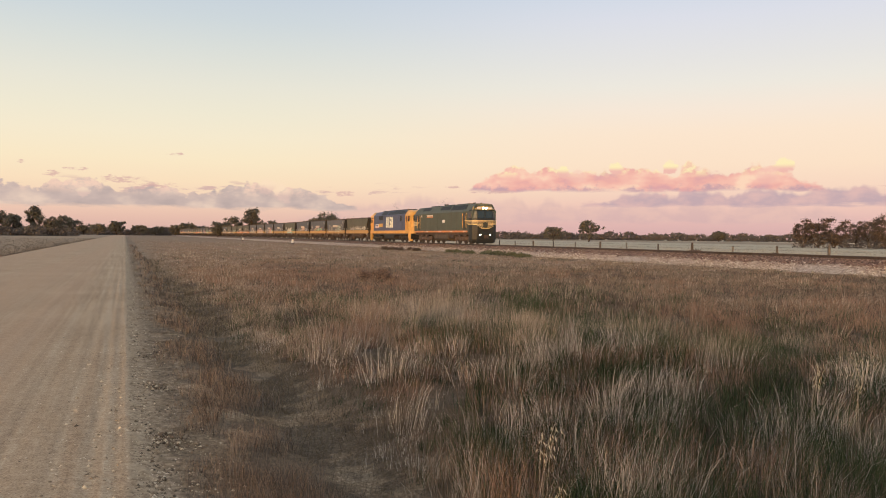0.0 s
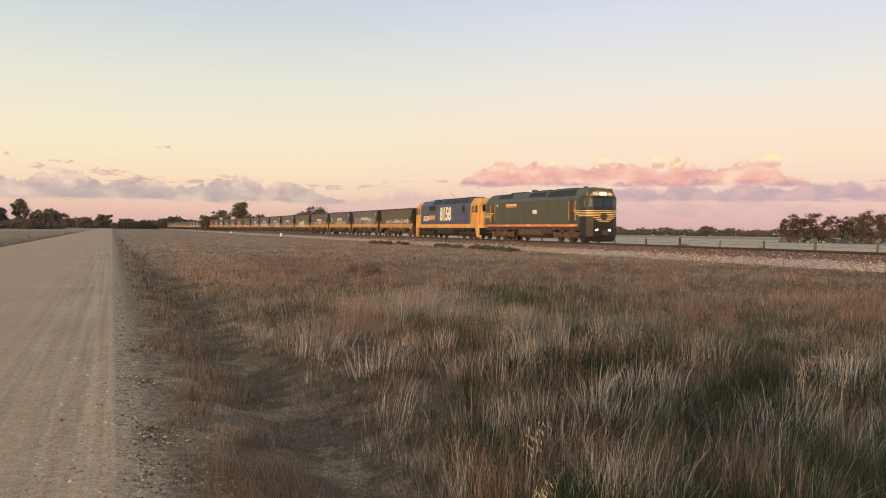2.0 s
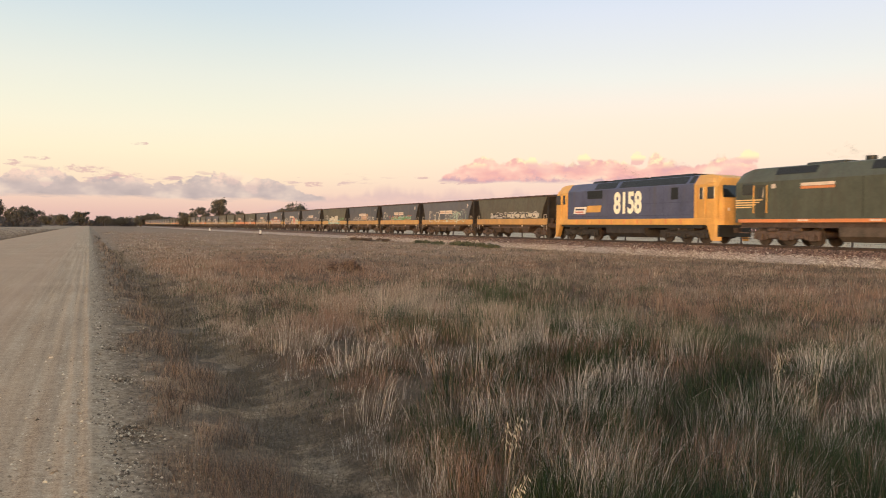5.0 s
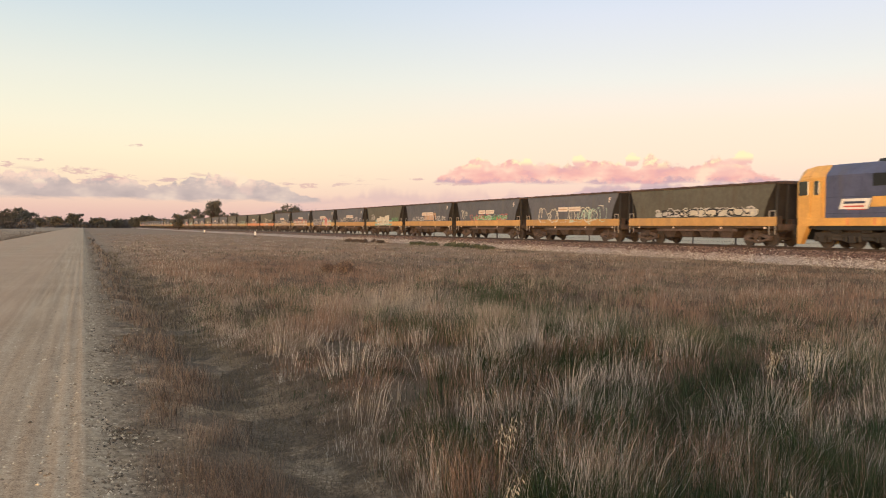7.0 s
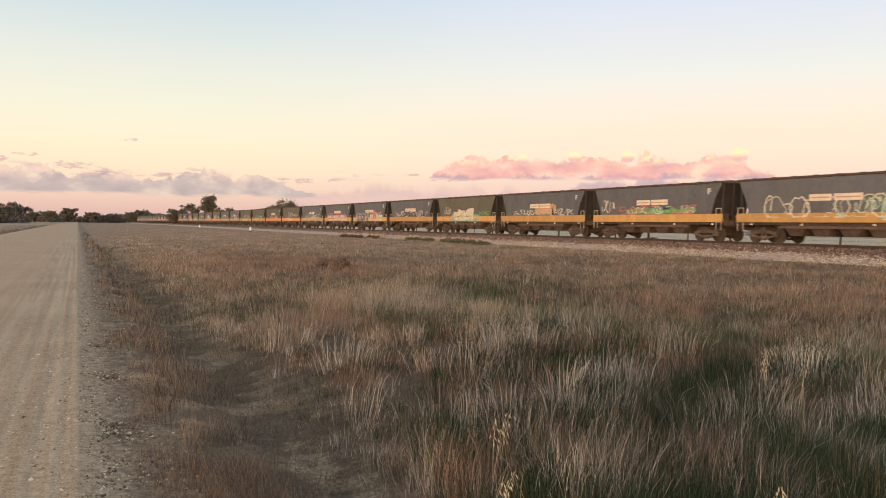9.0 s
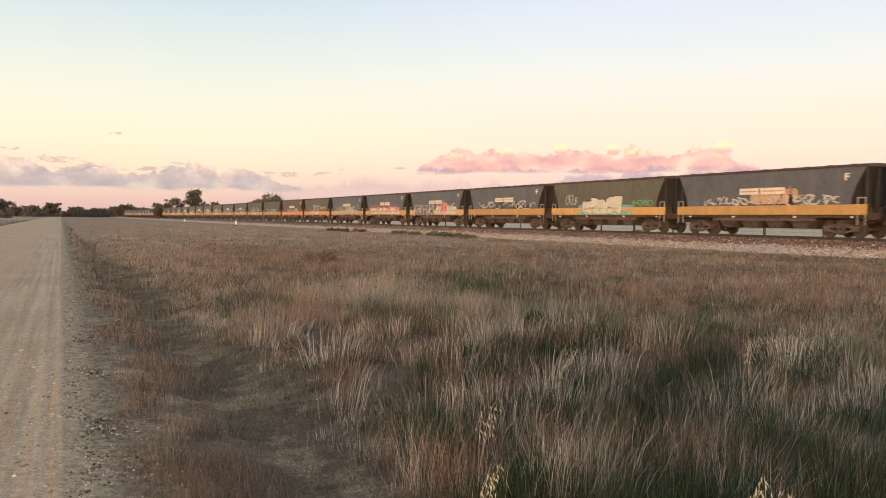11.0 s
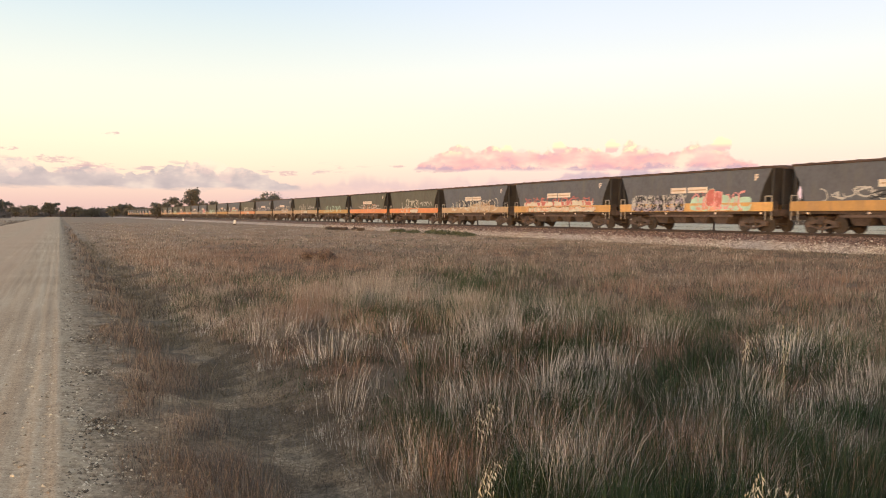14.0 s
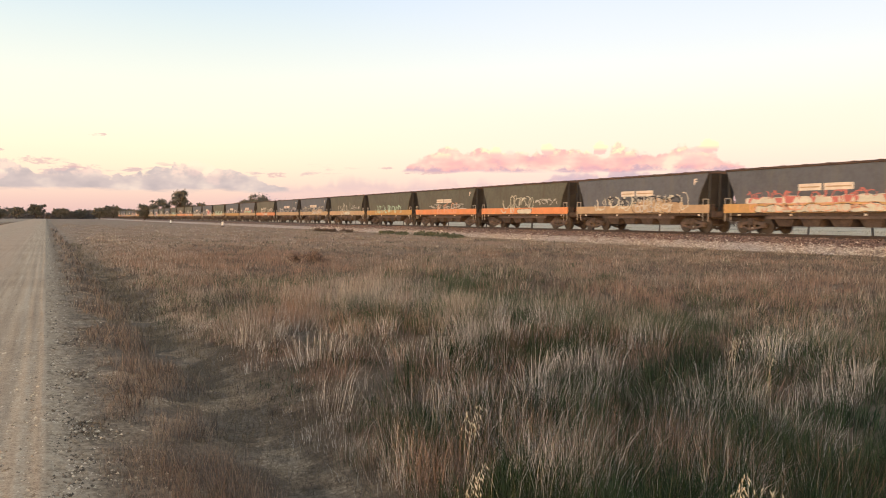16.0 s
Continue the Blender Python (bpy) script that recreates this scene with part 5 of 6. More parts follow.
def paint_wagons():
    rng = random.Random(21)
    for o, patches, ribbons, plates, near in decorate:
        for paint, y0, y1, z0, z1 in patches:
            seed = rng.random()
            if paint in ("cream", "lilac", "scarlet", "tan"):
                spray(o, bubbles(random.Random(seed), y0, y1, z0, z1, 0.035), "inkblack" if paint != "scarlet" else "cream", 0.003)
            spray(o, bubbles(random.Random(seed), y0, y1, z0, z1), paint, 0.006)
        for j, (paint, y0, y1, z0, z1, n) in enumerate(ribbons):
            spray(o, squiggle(rng, y0, y1, z0, z1, 0.034 if near else 0.06, round(1.5 * n)), paint, 0.010 + 0.003 * j)
        if plates and near:
            letters(o, "F", M["plate"], -5.72, -5.46, 2.95, 3.32, -lean(3.1) - 0.006, "white painted letter")
        if plates:
            for y0, y1, z0, z1 in ((-1.75, -0.05, 2.36, 2.72), (0.1, 1.5, 2.36, 2.72)):
                pl = part("plate", boxes((-lean(2.5) - 0.014, -lean(2.5) + 0.02, y0, y1, z0, z1)), M["plate"], o, "cream lettered panel")
                part("plate_bar", boxes((-lean(2.5) - 0.018, -lean(2.5) + 0.02, y0 + 0.12, y1 - 0.12, z0 + 0.14, z0 + 0.21)), PAINTS["tan"], pl)


build_train()
paint_wagons()


def motions():
    times = [0.0, 4.0, 8.0, 12.0, 16.0]
    for o, u in rolling:
        walk(o, [(t, pose(TRACK_X, u - SPEED * t, RAIL_Z)) for t in times])
    for w, y, r in turning:
        rate = math.degrees(SPEED / r)
        n = 16 * FPS
        walk(w, [(j / FPS, pose(0, y, r, (rate * j / FPS) % 360)) for j in range(n + 1)])


# ---------------------------------------------------------------- trees


def frond_cloud(rng, centres, radii, per, size):
    """Small leaf sprays: crossed slivers at random turns round each centre."""
    n = len(centres) * per
    c = np.repeat(centres, per, 0)
    d = rng.normal(0, 1, (n, 3))
    d /= np.linalg.norm(d, axis=1)[:, None]
    p = c + d * (np.repeat(radii, per) * np.minimum(np.abs(rng.normal(0, 0.75, n)) + 0.1, 1.6))[:, None] * np.array([1, 1, 0.75])
    u = rng.normal(0, 1, (n, 3))
    u /= np.linalg.norm(u, axis=1)[:, None]
    w = np.cross(u, rng.normal(0, 1, (n, 3)))
    w /= np.linalg.norm(w, axis=1)[:, None]
    s = size * rng.uniform(0.5, 1.4, n)[:, None]
    v = np.stack([p - u * s, p + w * s * 0.45, p + u * s, p - w * s * 0.45], 1)
    i = (np.arange(n) * 4)[:, None]
    t = np.concatenate([i + np.array([[0, 1, 2]]), i + np.array([[0, 2, 3]])])
    return v.reshape(-1, 3), t


def build_tree(height, spread, seed, leaf, label, size=0.28, trunk_share=0.3, stems=1, per=70, clumps=26):
    rng = np.random.default_rng(seed)
    o = tagged(new("tree"), label, "tree", "trees of the plain")
    bm = bmesh.new()
    tips = []
    for k in range(stems):
        foot = Vector((rng.normal(0, 0.25 * (stems > 1) * spread * 0.3), rng.normal(0, 0.2), -0.15))
        fork = foot + Vector((rng.normal(0, 0.06), rng.normal(0, 0.06), trunk_share + rng.normal(0, 0.03))) * height
        r = 0.035 * height / stems ** 0.5
        mid = foot.lerp(fork, 0.5) + Vector((rng.normal(0, 0.02) * height, 0, 0))
        tube(bm, foot, mid, r * 1.25, r, 8)
        tube(bm, mid, fork, r, r * 0.8, 8)
        for j in range(max(4, 9 // stems)):
            a = rng.uniform(0, math.tau)
            out = spread * 0.5 * rng.uniform(0.35, 1.0)
            end = fork + Vector((math.cos(a) * out, math.sin(a) * out, height * (1 - trunk_share) * rng.uniform(0.25, 0.9)))
            bend = fork.lerp(end, 0.5) + Vector((0, 0, 0.05 * height))
            tube(bm, fork, bend, r * 0.5, r * 0.3, 6)
            tube(bm, bend, end, r * 0.3, r * 0.1, 5)
            tips += [end, bend.lerp(end, 0.5)]
    part("trunk", bm, M["bark"], o)
    tips = np.array([t[:] for t in tips])
    on_limbs = tips[rng.integers(0, len(tips), clumps)] + rng.normal(0, 1, (clumps, 3)) * np.array([spread * 0.09, spread * 0.09, height * 0.05])
    d = rng.normal(0, 1, (clumps, 3))
    d /= np.linalg.norm(d, axis=1)[:, None]
    low = height * trunk_share * 0.8
    dome = np.stack([d[:, 0] * spread * 0.42, d[:, 1] * spread * 0.42, low + (height * 0.93 - low) * (0.5 + 0.46 * d[:, 2])], 1) * np.r_[1, 1, 1]
    pick = np.where((rng.random(clumps) < 0.5)[:, None], on_limbs, dome)
    pick[:, 2] = np.clip(pick[:, 2], low, height * 0.95)
    v, t = frond_cloud(rng, pick, rng.uniform(0.065, 0.125, clumps) * (height + spread) * 0.5, per, size)
    crown = fast_mesh("crown", v, t, M[leaf])
    crown.parent = o
    return o


def stand(o, heading, distance, turn=0):
    a = radians(heading)
    o.matrix_basis = pose(distance * math.sin(a), distance * math.cos(a), -0.05, 0, 0, turn)


GUM = "dark olive gum tree with uneven crown on the plain"
for hd, dist, h, w, seed, kw in (
        (-9.4, 400, 12.5, 11, 1, {}), (-7.6, 395, 11.5, 12, 2, {}), (-6.6, 410, 10.5, 8, 3, {}), (-5.3, 400, 13.2, 6, 4, dict(trunk_share=0.42)),
        (-4.3, 395, 8.8, 8, 5, {}), (-3.6, 405, 9.2, 10, 6, {}), (-2.5, 560, 7.0, 10, 7, {}), (-1.6, 600, 8.0, 10, 8, {}), (-0.5, 620, 9.6, 11, 9, {}),
        (0.9, 620, 7.4, 11, 10, {}), (1.9, 640, 6.4, 10, 11, {}), (3.2, 600, 7.4, 10, 12, {}), (4.0, 600, 9.2, 14, 13, {}), (4.9, 610, 7.5, 10, 32, {}),
        (5.9, 335, 6.6, 6, 14, {}), (6.9, 330, 8.6, 8, 15, dict(stems=2)), (8.15, 330, 12.0, 5.5, 16, dict(trunk_share=0.45)), (8.6, 332, 8.6, 7, 17, {}), (9.4, 335, 7.2, 6, 18, {}),
        (12.1, 262, 6.6, 6, 19, {}), (12.7, 263, 7.8, 8, 33, {}), (13.3, 260, 9.4, 9, 20, dict(stems=2)), (14.1, 264, 7.8, 7, 21, {}), (14.9, 268, 7.6, 7, 22, {}),
        (29.4, 420, 7.6, 10, 23, dict(trunk_share=0.2)), (31.9, 340, 9.3, 8.5, 24, dict(trunk_share=0.28)), (40.6, 520, 7.0, 8, 25, {})):
    stand(build_tree(h, w, seed, "leaf", GUM, size=0.0010 * dist, clumps=85, per=48, **kw), hd, dist, seed * 37)
RUSSET = "russet-tinged paddock tree with open twiggy crown"
for hd, dist, h, w, seed, kw in (
        (45.9, 206, 7.0, 5.5, 41, dict(stems=2)), (46.7, 208, 6.4, 4.5, 42, dict(stems=2)), (47.6, 204, 7.4, 6, 43, dict(stems=2)), (48.9, 214, 6.0, 4.5, 44, dict(per=30, stems=2)),
        (49.5, 210, 6.6, 5, 45, dict(per=34, stems=2)), (50.5, 200, 8.0, 6, 46, dict(stems=2)), (51.6, 203, 7.6, 6, 47, {}), (53.0, 207, 7.0, 6, 48, {})):
    stand(build_tree(h, w, seed, "leaf_red", RUSSET, size=0.17, clumps=95, trunk_share=0.10, **dict(dict(per=68), **kw)), hd, dist, seed * 53)


def build_woods(name, a0, a1, d0, d1, h0, h1, seed, label, count=900):
    """A far belt of scrub: many lumps of foliage, uneven on top."""
    rng = np.random.default_rng(seed)
    a = np.radians(rng.uniform(a0, a1, count))
    d = rng.uniform(d0, d1, count)
    lumpy = 0.5 + 0.28 * np.sin(a * 93 + seed) + 0.22 * np.sin(a * 241 + 2 * seed)
    top = h0 + (h1 - h0) * np.clip(lumpy * rng.uniform(0.6, 1.1, count), 0, 1)
    z = top * rng.uniform(0.1, 1.0, count) - 0.8
    v, t = frond_cloud(rng, np.stack([d * np.sin(a), d * np.cos(a), z], 1), rng.uniform(1.0, 2.0, count), 26, 0.0013 * d1)
    tagged(fast_mesh(name, v, t, M["far_leaf"]), label, "woodland", kind="stuff")


build_woods("far_woods", 15, 62, 700, 760, 4.5, 8.0, 3, "low dark belt of distant scrub across the paddock", 2600)
build_woods("roadside_woods", -14, 15.5, 640, 720, 4.0, 8.5, 5, "distant dark trees closing the road's end", 1700)
build_woods("roadside_scrub", -16, -2.8, 385, 425, 3.0, 6.0, 9, "dark scrub under the gum trees across the road", 700)
build_woods("paddock_scrub", 45.3, 55, 200, 212, 1.4, 4.2, 13, "low russet scrub under the paddock trees", 150)
build_woods("west_woods", 62, 346, 900, 1000, 5.0, 9.0, 7, "distant dark tree belt round the plain", 1300)

# ---------------------------------------------------------------- fence and markers


def build_fence():
    rng = random.Random(4)
    fence = tagged(new("wire_fence"), "old timber-post wire fence beyond the railway", "fence")
    fence.location = (46.0, 0, -0.1)
    first = None
    for i in range(-4, 46):
        y = 42.4 + 4.87 * i
        tall = i % 3 == 0
        if first is None:
            bm = bmesh.new()
            loft([[(r * math.cos(k * 1.047) * (1 + 0.1 * math.sin(k * 2.3)), r * math.sin(k * 1.047), z) for k in range(6)] for r, z in ((0.095, -0.2), (0.09, 0.5), (0.085, 1.2), (0.07, 1.3))], bm=bm)
            first = part("fence_post", bm, M["timber"], fence)
            p = first
        else:
            p = new("fence_post", first.data)
            p.parent = fence
        p.matrix_basis = pose(rng.uniform(-0.04, 0.04), y, rng.uniform(-0.12, 0.02) + (0.08 if tall else 0), rng.uniform(-5, 5), rng.uniform(-5, 5), rng.uniform(0, 90)) @ Matrix.Diagonal((1.15 if tall else 0.85,) * 2 + (1, 1))
    for z in (0.35, 0.65, 0.92, 1.14):
        part("fence_wire", tube(bmesh.new(), (-0.09, 10, z), (-0.09, 262, z), 0.006, n=4), M["wire"], fence)


build_fence()


def build_marker(x, y, h):
    o = tagged(new("marker_post"), "short white trackside marker post with dark foot", "marker post", "trackside markers")
    o.location = (x, y, float(lie(x, y)) - 0.02)
    part("post", loft([[(sx * w, sy * w, z) for sx, sy in ((-1, -1), (1, -1), (1, 1), (-1, 1))] for w, z in ((0.15, 0.3 * h), (0.15, 0.92 * h), (0.08, h))]), M["white"], o)
    part("foot", boxes((-0.19, 0.19, -0.19, 0.19, 0, 0.3 * h), bevel=0.02), M["under"], o, "dark stained foot")


def smoke_mat():
    m = bpy.data.materials.new("thin_exhaust_smoke")
    m.use_nodes = True
    k = Tree(m.node_tree)
    d = k.put("ShaderNodeBsdfDiffuse", Color=(0.10, 0.085, 0.085, 1))
    mx = k.put("ShaderNodeMixShader", Fac=0.03)
    k.t.links.new(k.put("ShaderNodeBsdfTransparent").outputs[0], mx.inputs[1]), k.t.links.new(d.outputs[0], mx.inputs[2])
    k.t.links.new(mx.outputs[0], k.put("ShaderNodeOutputMaterial").inputs[0])
    return m


def build_smoke(u, seed, count):
    """Thin exhaust over a locomotive: loose drifts of faint soot flakes that ride along."""
    rng = np.random.default_rng(seed)
    o = tagged(new("exhaust_smoke"), "thin grey exhaust smoke above the locomotive roof", "smoke", "exhaust smoke")
    m = smoke_mat()
    for i in range(count):
        at = np.array([[rng.normal(0, 0.1), 0.3 + 0.9 * i, 5.0 + 0.22 * i + rng.normal(0, 0.06)]])
        v, t = frond_cloud(rng, at, np.array([0.35 + 0.16 * i]), 14 - 2 * i, 0.3)
        p = fast_mesh("puff", v, t, m)
        p.parent, p.visible_shadow = o, False
    rolling.append((o, u))


build_smoke(93.3, 3, 3)
build_smoke(112.7, 4, 3)
build_marker(27.4, 141, 0.95)
build_marker(27.4, 205, 0.9)

# ---------------------------------------------------------------- grass


def blades(name, p, h, w, tilt, material, label, category="grass", droop=0.35, seed=1, plain=False):
    """Blades that lean and bend over, of three triangles or, where plain, of one. p: feet; tilt: lean vectors."""
    rng = np.random.default_rng(seed)
    n = len(p)
    a = rng.uniform(0, math.tau, n) if not plain else np.arctan2(p[:, 0], p[:, 1]) * -1 + rng.normal(0, 0.7, n)
    side = np.stack([np.cos(a), np.sin(a), np.zeros(n)], 1) * (w / 2)[:, None]
    lean2 = np.concatenate([tilt, np.zeros((n, 1))], 1)
    up = np.array([0, 0, 1.0])
    tip = p + up * (h * (1 - droop * np.clip(np.hypot(tilt[:, 0], tilt[:, 1]), 0, 1.6)))[:, None] + lean2 * h[:, None]
    if plain:
        v = np.stack([p - side, p + side, tip], 1).reshape(-1, 3)
        t = np.arange(3 * n).reshape(-1, 3)
    else:
        mid = p + up * (h * 0.55)[:, None] + lean2 * (h * 0.38)[:, None]
        v = np.stack([p - side, p + side, mid - side * 0.8, mid + side * 0.8, tip], 1).reshape(-1, 3)
        i = (np.arange(n) * 5)[:, None]
        t = np.stack([i + np.array([[0, 1, 3]]), i + np.array([[0, 3, 2]]), i + np.array([[2, 3, 4]])], 1).reshape(-1, 3)
    return tagged(fast_mesh(name, v, t, material), label, category, kind="stuff")


def patchy(x, y, f, s):
    """Cheap smooth patches between 0 and 1."""
    q = (np.sin(x * f + 1.3 * s) + np.sin(y * f * 0.83 + 2.1 * s) + np.sin((x + y) * f * 0.61 + s) + np.sin((x - 0.7 * y) * f * 1.37 + 3 * s)
         + np.sin(x * f * 2.3 + 4 * s) * np.sin(y * f * 2.1 + s)) / 5
    return np.clip(0.5 + 0.9 * q, 0, 1)


def sow(rng, tufts, r0, r1, a0=-6.0, a1=60.0, power=1.0):
    """Tuft places, thick near the road's standpoint and thinner outwards."""
    inv = 1 / r1 + (1 / r0 - 1 / r1) * rng.random(tufts) ** power
    r, a = 1 / inv, np.radians(rng.uniform(a0, a1, tufts))
    return r * np.sin(a), r * np.cos(a), r


# patches of the field: heading, its reach, distance, its reach (as a ratio), strength
RUSTY = ((10, 5, 34, 0.35, 2.2), (16, 3.5, 29, 0.2, 1.6), (40, 2.2, 16, 0.12, 4.0), (19, 2.2, 9.5, 0.2, 1.6), (5, 2, 26, 0.5, 1.0), (17, 2, 14, 0.12, 1.6), (49, 3, 19, 0.2, 1.5))
STRAWY = ((5, 3.0, 30, 0.5, 1.6), (8, 2.5, 18, 0.3, 0.9), (20.5, 5.0, 17, 0.2, 1.7), (29.5, 3, 10.2, 0.14, 2.6), (27, 1.6, 14.3, 0.1, 3.0), (24, 2.5, 5.4, 0.12, 1.0), (40, 2.5, 11, 0.12, 2.4), (44, 3, 7.4, 0.12, 2.0), (34, 3, 13.5, 0.1, 1.6), (51, 3, 10.5, 0.15, 1.6))
LUSH = ((28.5, 4, 18, 0.22, 3.2), (35.5, 4.5, 10.8, 0.2, 5.0), (40, 6, 7, 0.22, 4.0), (32, 6, 6.4, 0.25, 4.0), (20.5, 1.3, 13.5, 0.12, 3.5), (15, 2.6, 21.5, 0.1, 2.4), (47, 4, 9, 0.3, 2.2), (6, 3, 17, 0.4, 0.8), (25, 2, 8.5, 0.12, 2.0), (39, 4, 13, 0.12, 2.6), (30, 4, 5.6, 0.15, 4.0), (37, 3, 5.6, 0.12, 4.0), (46, 5, 6.2, 0.22, 3.0))


def patches(az, r, rows):
    return sum(k * np.exp(-((az - a) / wa) ** 2 - (np.log(r / d) / wd) ** 2) for a, wa, d, wd, k in rows)


def kinds(rng, x, y, r):
    """Which grass grows where: 0 dun, 1 pale straw, 2 russet, 3 green."""
    az = np.degrees(np.arctan2(x, y))
    warp = 3.0 * (patchy(x, y, 1.1, 3.3) - 0.5)
    pale = np.where((r < 13) & (az > 21), 0.07, 0.16) + 0.45 * (r > 45) + patches(az + warp, r, STRAWY) + np.where(r < 10, 0.15, 0.5) * (patchy(x, y, 1.9, 2.2) > 0.74) * np.clip(1.4 - r / 26, 0.1, 1)
    rust = 0.07 + patches(az + warp, r, RUSTY) + 0.5 * (patchy(x, y, 2.3, 4.4) > 0.76) + 0.5 * (patchy(x, y, 0.7, 6.1) > 0.72) * (r > 20)
    low = np.clip((az - 21) / 7, 0, 1) * np.exp(-(r / 14.5) ** 4)
    lush = 0.06 + patches(az + warp, r, LUSH) + low * (0.5 + 2.6 * (patchy(x, y, 1.6, 5.1) > 0.45)) + 0.7 * (patchy(x, y, 1.1, 8.3) > 0.74) * np.exp(-(r / 24) ** 4)
    dun = 0.5 + 0.8 * np.clip((r - 20) / 6, 0, 1) + 0.3 * (patchy(x, y, 1.7, 9.1) > 0.6)
    w = np.stack([dun, pale, rust, lush], 1)
    c = np.cumsum(w / w.sum(1)[:, None], 1)
    return (rng.random(len(x))[:, None] > c).sum(1)


def build_grass():
    rng = np.random.default_rng(2)
    for name, tufts, per, r0, r1, seed, label in (
            ("near_grass", 7200, 46, 2.6, 13, 1, "in the foreground"),
            ("middle_grass", 27000, 17, 11, 40, 2, "of the plain"),
            ("far_grass", 30000, 15, 30, 190, 3, "towards the railway")):
        near = name == "near_grass"
        x, y, r = sow(rng, tufts, r0, r1)
        keep = (x > 1.75 + 0.5 * patchy(x, y, 0.9, 3)) & (x < 33.6) & (y > -6) & ((patchy(x, y, 2.6, 6.6) > 0.22) | (r > 24))
        # outside the view the same grass goes on, thinner
        xo, yo = rng.uniform(1.8, 33.5, tufts // 12), rng.uniform(-30, 8, tufts // 12)
        if name != "middle_grass":
            xo, yo = xo[:0], yo[:0]
        x, y, r = np.r_[x[keep], xo], np.r_[y[keep], yo], np.r_[r[keep], np.hypot(xo, yo)]
        n = len(x)
        kind = kinds(rng, x, y, r)
        az = np.degrees(np.arctan2(x, y))
        tall = 0.07 + 0.26 * patchy(x, y, 1.3, 1.7) * patchy(x, y, 2.9, 0.4) ** 0.8 + 0.27 * rng.random(n) ** 2.5
        tall += 0.14 * np.clip(patches(az, r, STRAWY[2:]), 0, 1)
        tall = np.maximum(tall, 0.08) * np.array([0.7, 1.0, 0.9, 0.85])[kind]
        tall *= np.where(r > 22, np.clip(1.0 - (r - 20) / 40, 0.5, 1.0), 1.0) * np.clip(0.35 + (x - 1.5) / 2.5, 0.35, 1.0)
        loose = np.clip(0.035 + 0.075 * rng.random(n) ** 1.5 + np.where(r > 11, 0.0035 * (r - 11), 0), 0, 0.6)
        lay = rng.normal(0, 0.15, (n, 2)) + np.array([0.06, 0.02])
        for q, word in enumerate(("dun", "straw", "russet", "green")):
            sel = np.flatnonzero(kind == q)
            idx = np.repeat(sel, per)
            m = len(idx)
            off = rng.normal(0, 1, (m, 2)) * loose[idx][:, None]
            px, py = x[idx] + off[:, 0], y[idx] + off[:, 1]
            p = np.stack([px, py, lie(px, py) - 0.02 + np.clip(bank_z(px - TRACK_X) - lie(px, py), 0, 1) * (px > 33.5)], 1)
            h = tall[idx] * rng.uniform(0.35, 1.3, m)
            tilt = off / loose[idx][:, None] * 0.17 + rng.normal(0, 0.14, (m, 2)) + lay[idx]
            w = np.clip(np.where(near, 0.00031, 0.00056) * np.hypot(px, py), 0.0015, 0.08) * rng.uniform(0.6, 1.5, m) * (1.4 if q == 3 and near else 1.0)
            # past the foreground the blades take the paler, hazed colours
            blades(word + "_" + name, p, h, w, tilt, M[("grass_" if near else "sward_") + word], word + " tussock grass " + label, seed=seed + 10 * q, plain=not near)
    # single tussocks that stand out of the sward
    for word, count, per, r0, r1, a0, a1, h0, h1, wide, seed in (
            ("straw", 80, 90, 4.6, 13, 12, 54, 0.34, 0.54, 1.0, 51), ("russet", 100, 100, 4.8, 14, 12, 52, 0.28, 0.44, 1.0, 52),
            ("green", 150, 130, 3.6, 13, 24, 54, 0.2, 0.36, 1.6, 53), ("dun", 80, 90, 5, 14, 10, 52, 0.3, 0.44, 1.0, 54)):
        x, y, r = sow(rng, count, r0, r1, a0, a1)
        ok = (x > 2.2) & (x < 32.5)
        x, y, r = x[ok], y[ok], r[ok]
        idx = np.repeat(np.arange(len(x)), per)
        m = len(idx)
        unit = rng.normal(0, 1, (m, 2))
        spread = rng.uniform(0.07, 0.2, len(x))
        px, py = x[idx] + unit[:, 0] * spread[idx], y[idx] + unit[:, 1] * spread[idx]
        h = rng.uniform(h0, h1, len(x))[idx] * rng.uniform(0.5, 1.15, m)
        w = np.clip(0.00042 * np.hypot(px, py), 0.0022, 0.07) * wide * rng.uniform(0.7, 1.4, m)
        blades("tall_" + word + "_grass", np.stack([px, py, lie(px, py) - 0.02], 1), h, w, unit * 0.17 + rng.normal(0, 0.15, (m, 2)) + rng.normal(0, 0.12, (len(x), 2))[idx] + np.array([0.08, 0.02]), M["grass_" + word],
               "tall " + word + " grass standing out of the sward", seed=seed)
    # fine thatch low between the tussocks, thin and short in the drain
    near, out = sow(rng, 30000, 2.6, 20), sow(rng, 34000, 15, 75)
    x, y, r = (np.r_[a, b] for a, b in zip(near, out))
    keep = (x > 0.95 + 0.9 * patchy(x, y, 2.6, 1.1)) & (x < 33.5) & ((x > 2.1) | (rng.random(len(x)) < 0.6))
    x, y, r = x[keep], y[keep], r[keep]
    n = len(x)
    blades("thatch", np.stack([x, y, lie(x, y) - 0.01], 1), rng.uniform(0.08, 0.24, n) * np.clip((x - 0.6) / 1.8, 0.3, 1), np.clip(0.0009 * r, 0.003, 0.05), rng.normal(0, 0.55, (n, 2)), M["grass_dun"], "low dead thatch between tussocks", seed=9, plain=True)
    # short green creepers on the drain's floor
    y = 1 / (1 / 60 + (1 / 3.4 - 1 / 60) * rng.random(26000))
    x = rng.normal(1.55, 0.3, 26000)
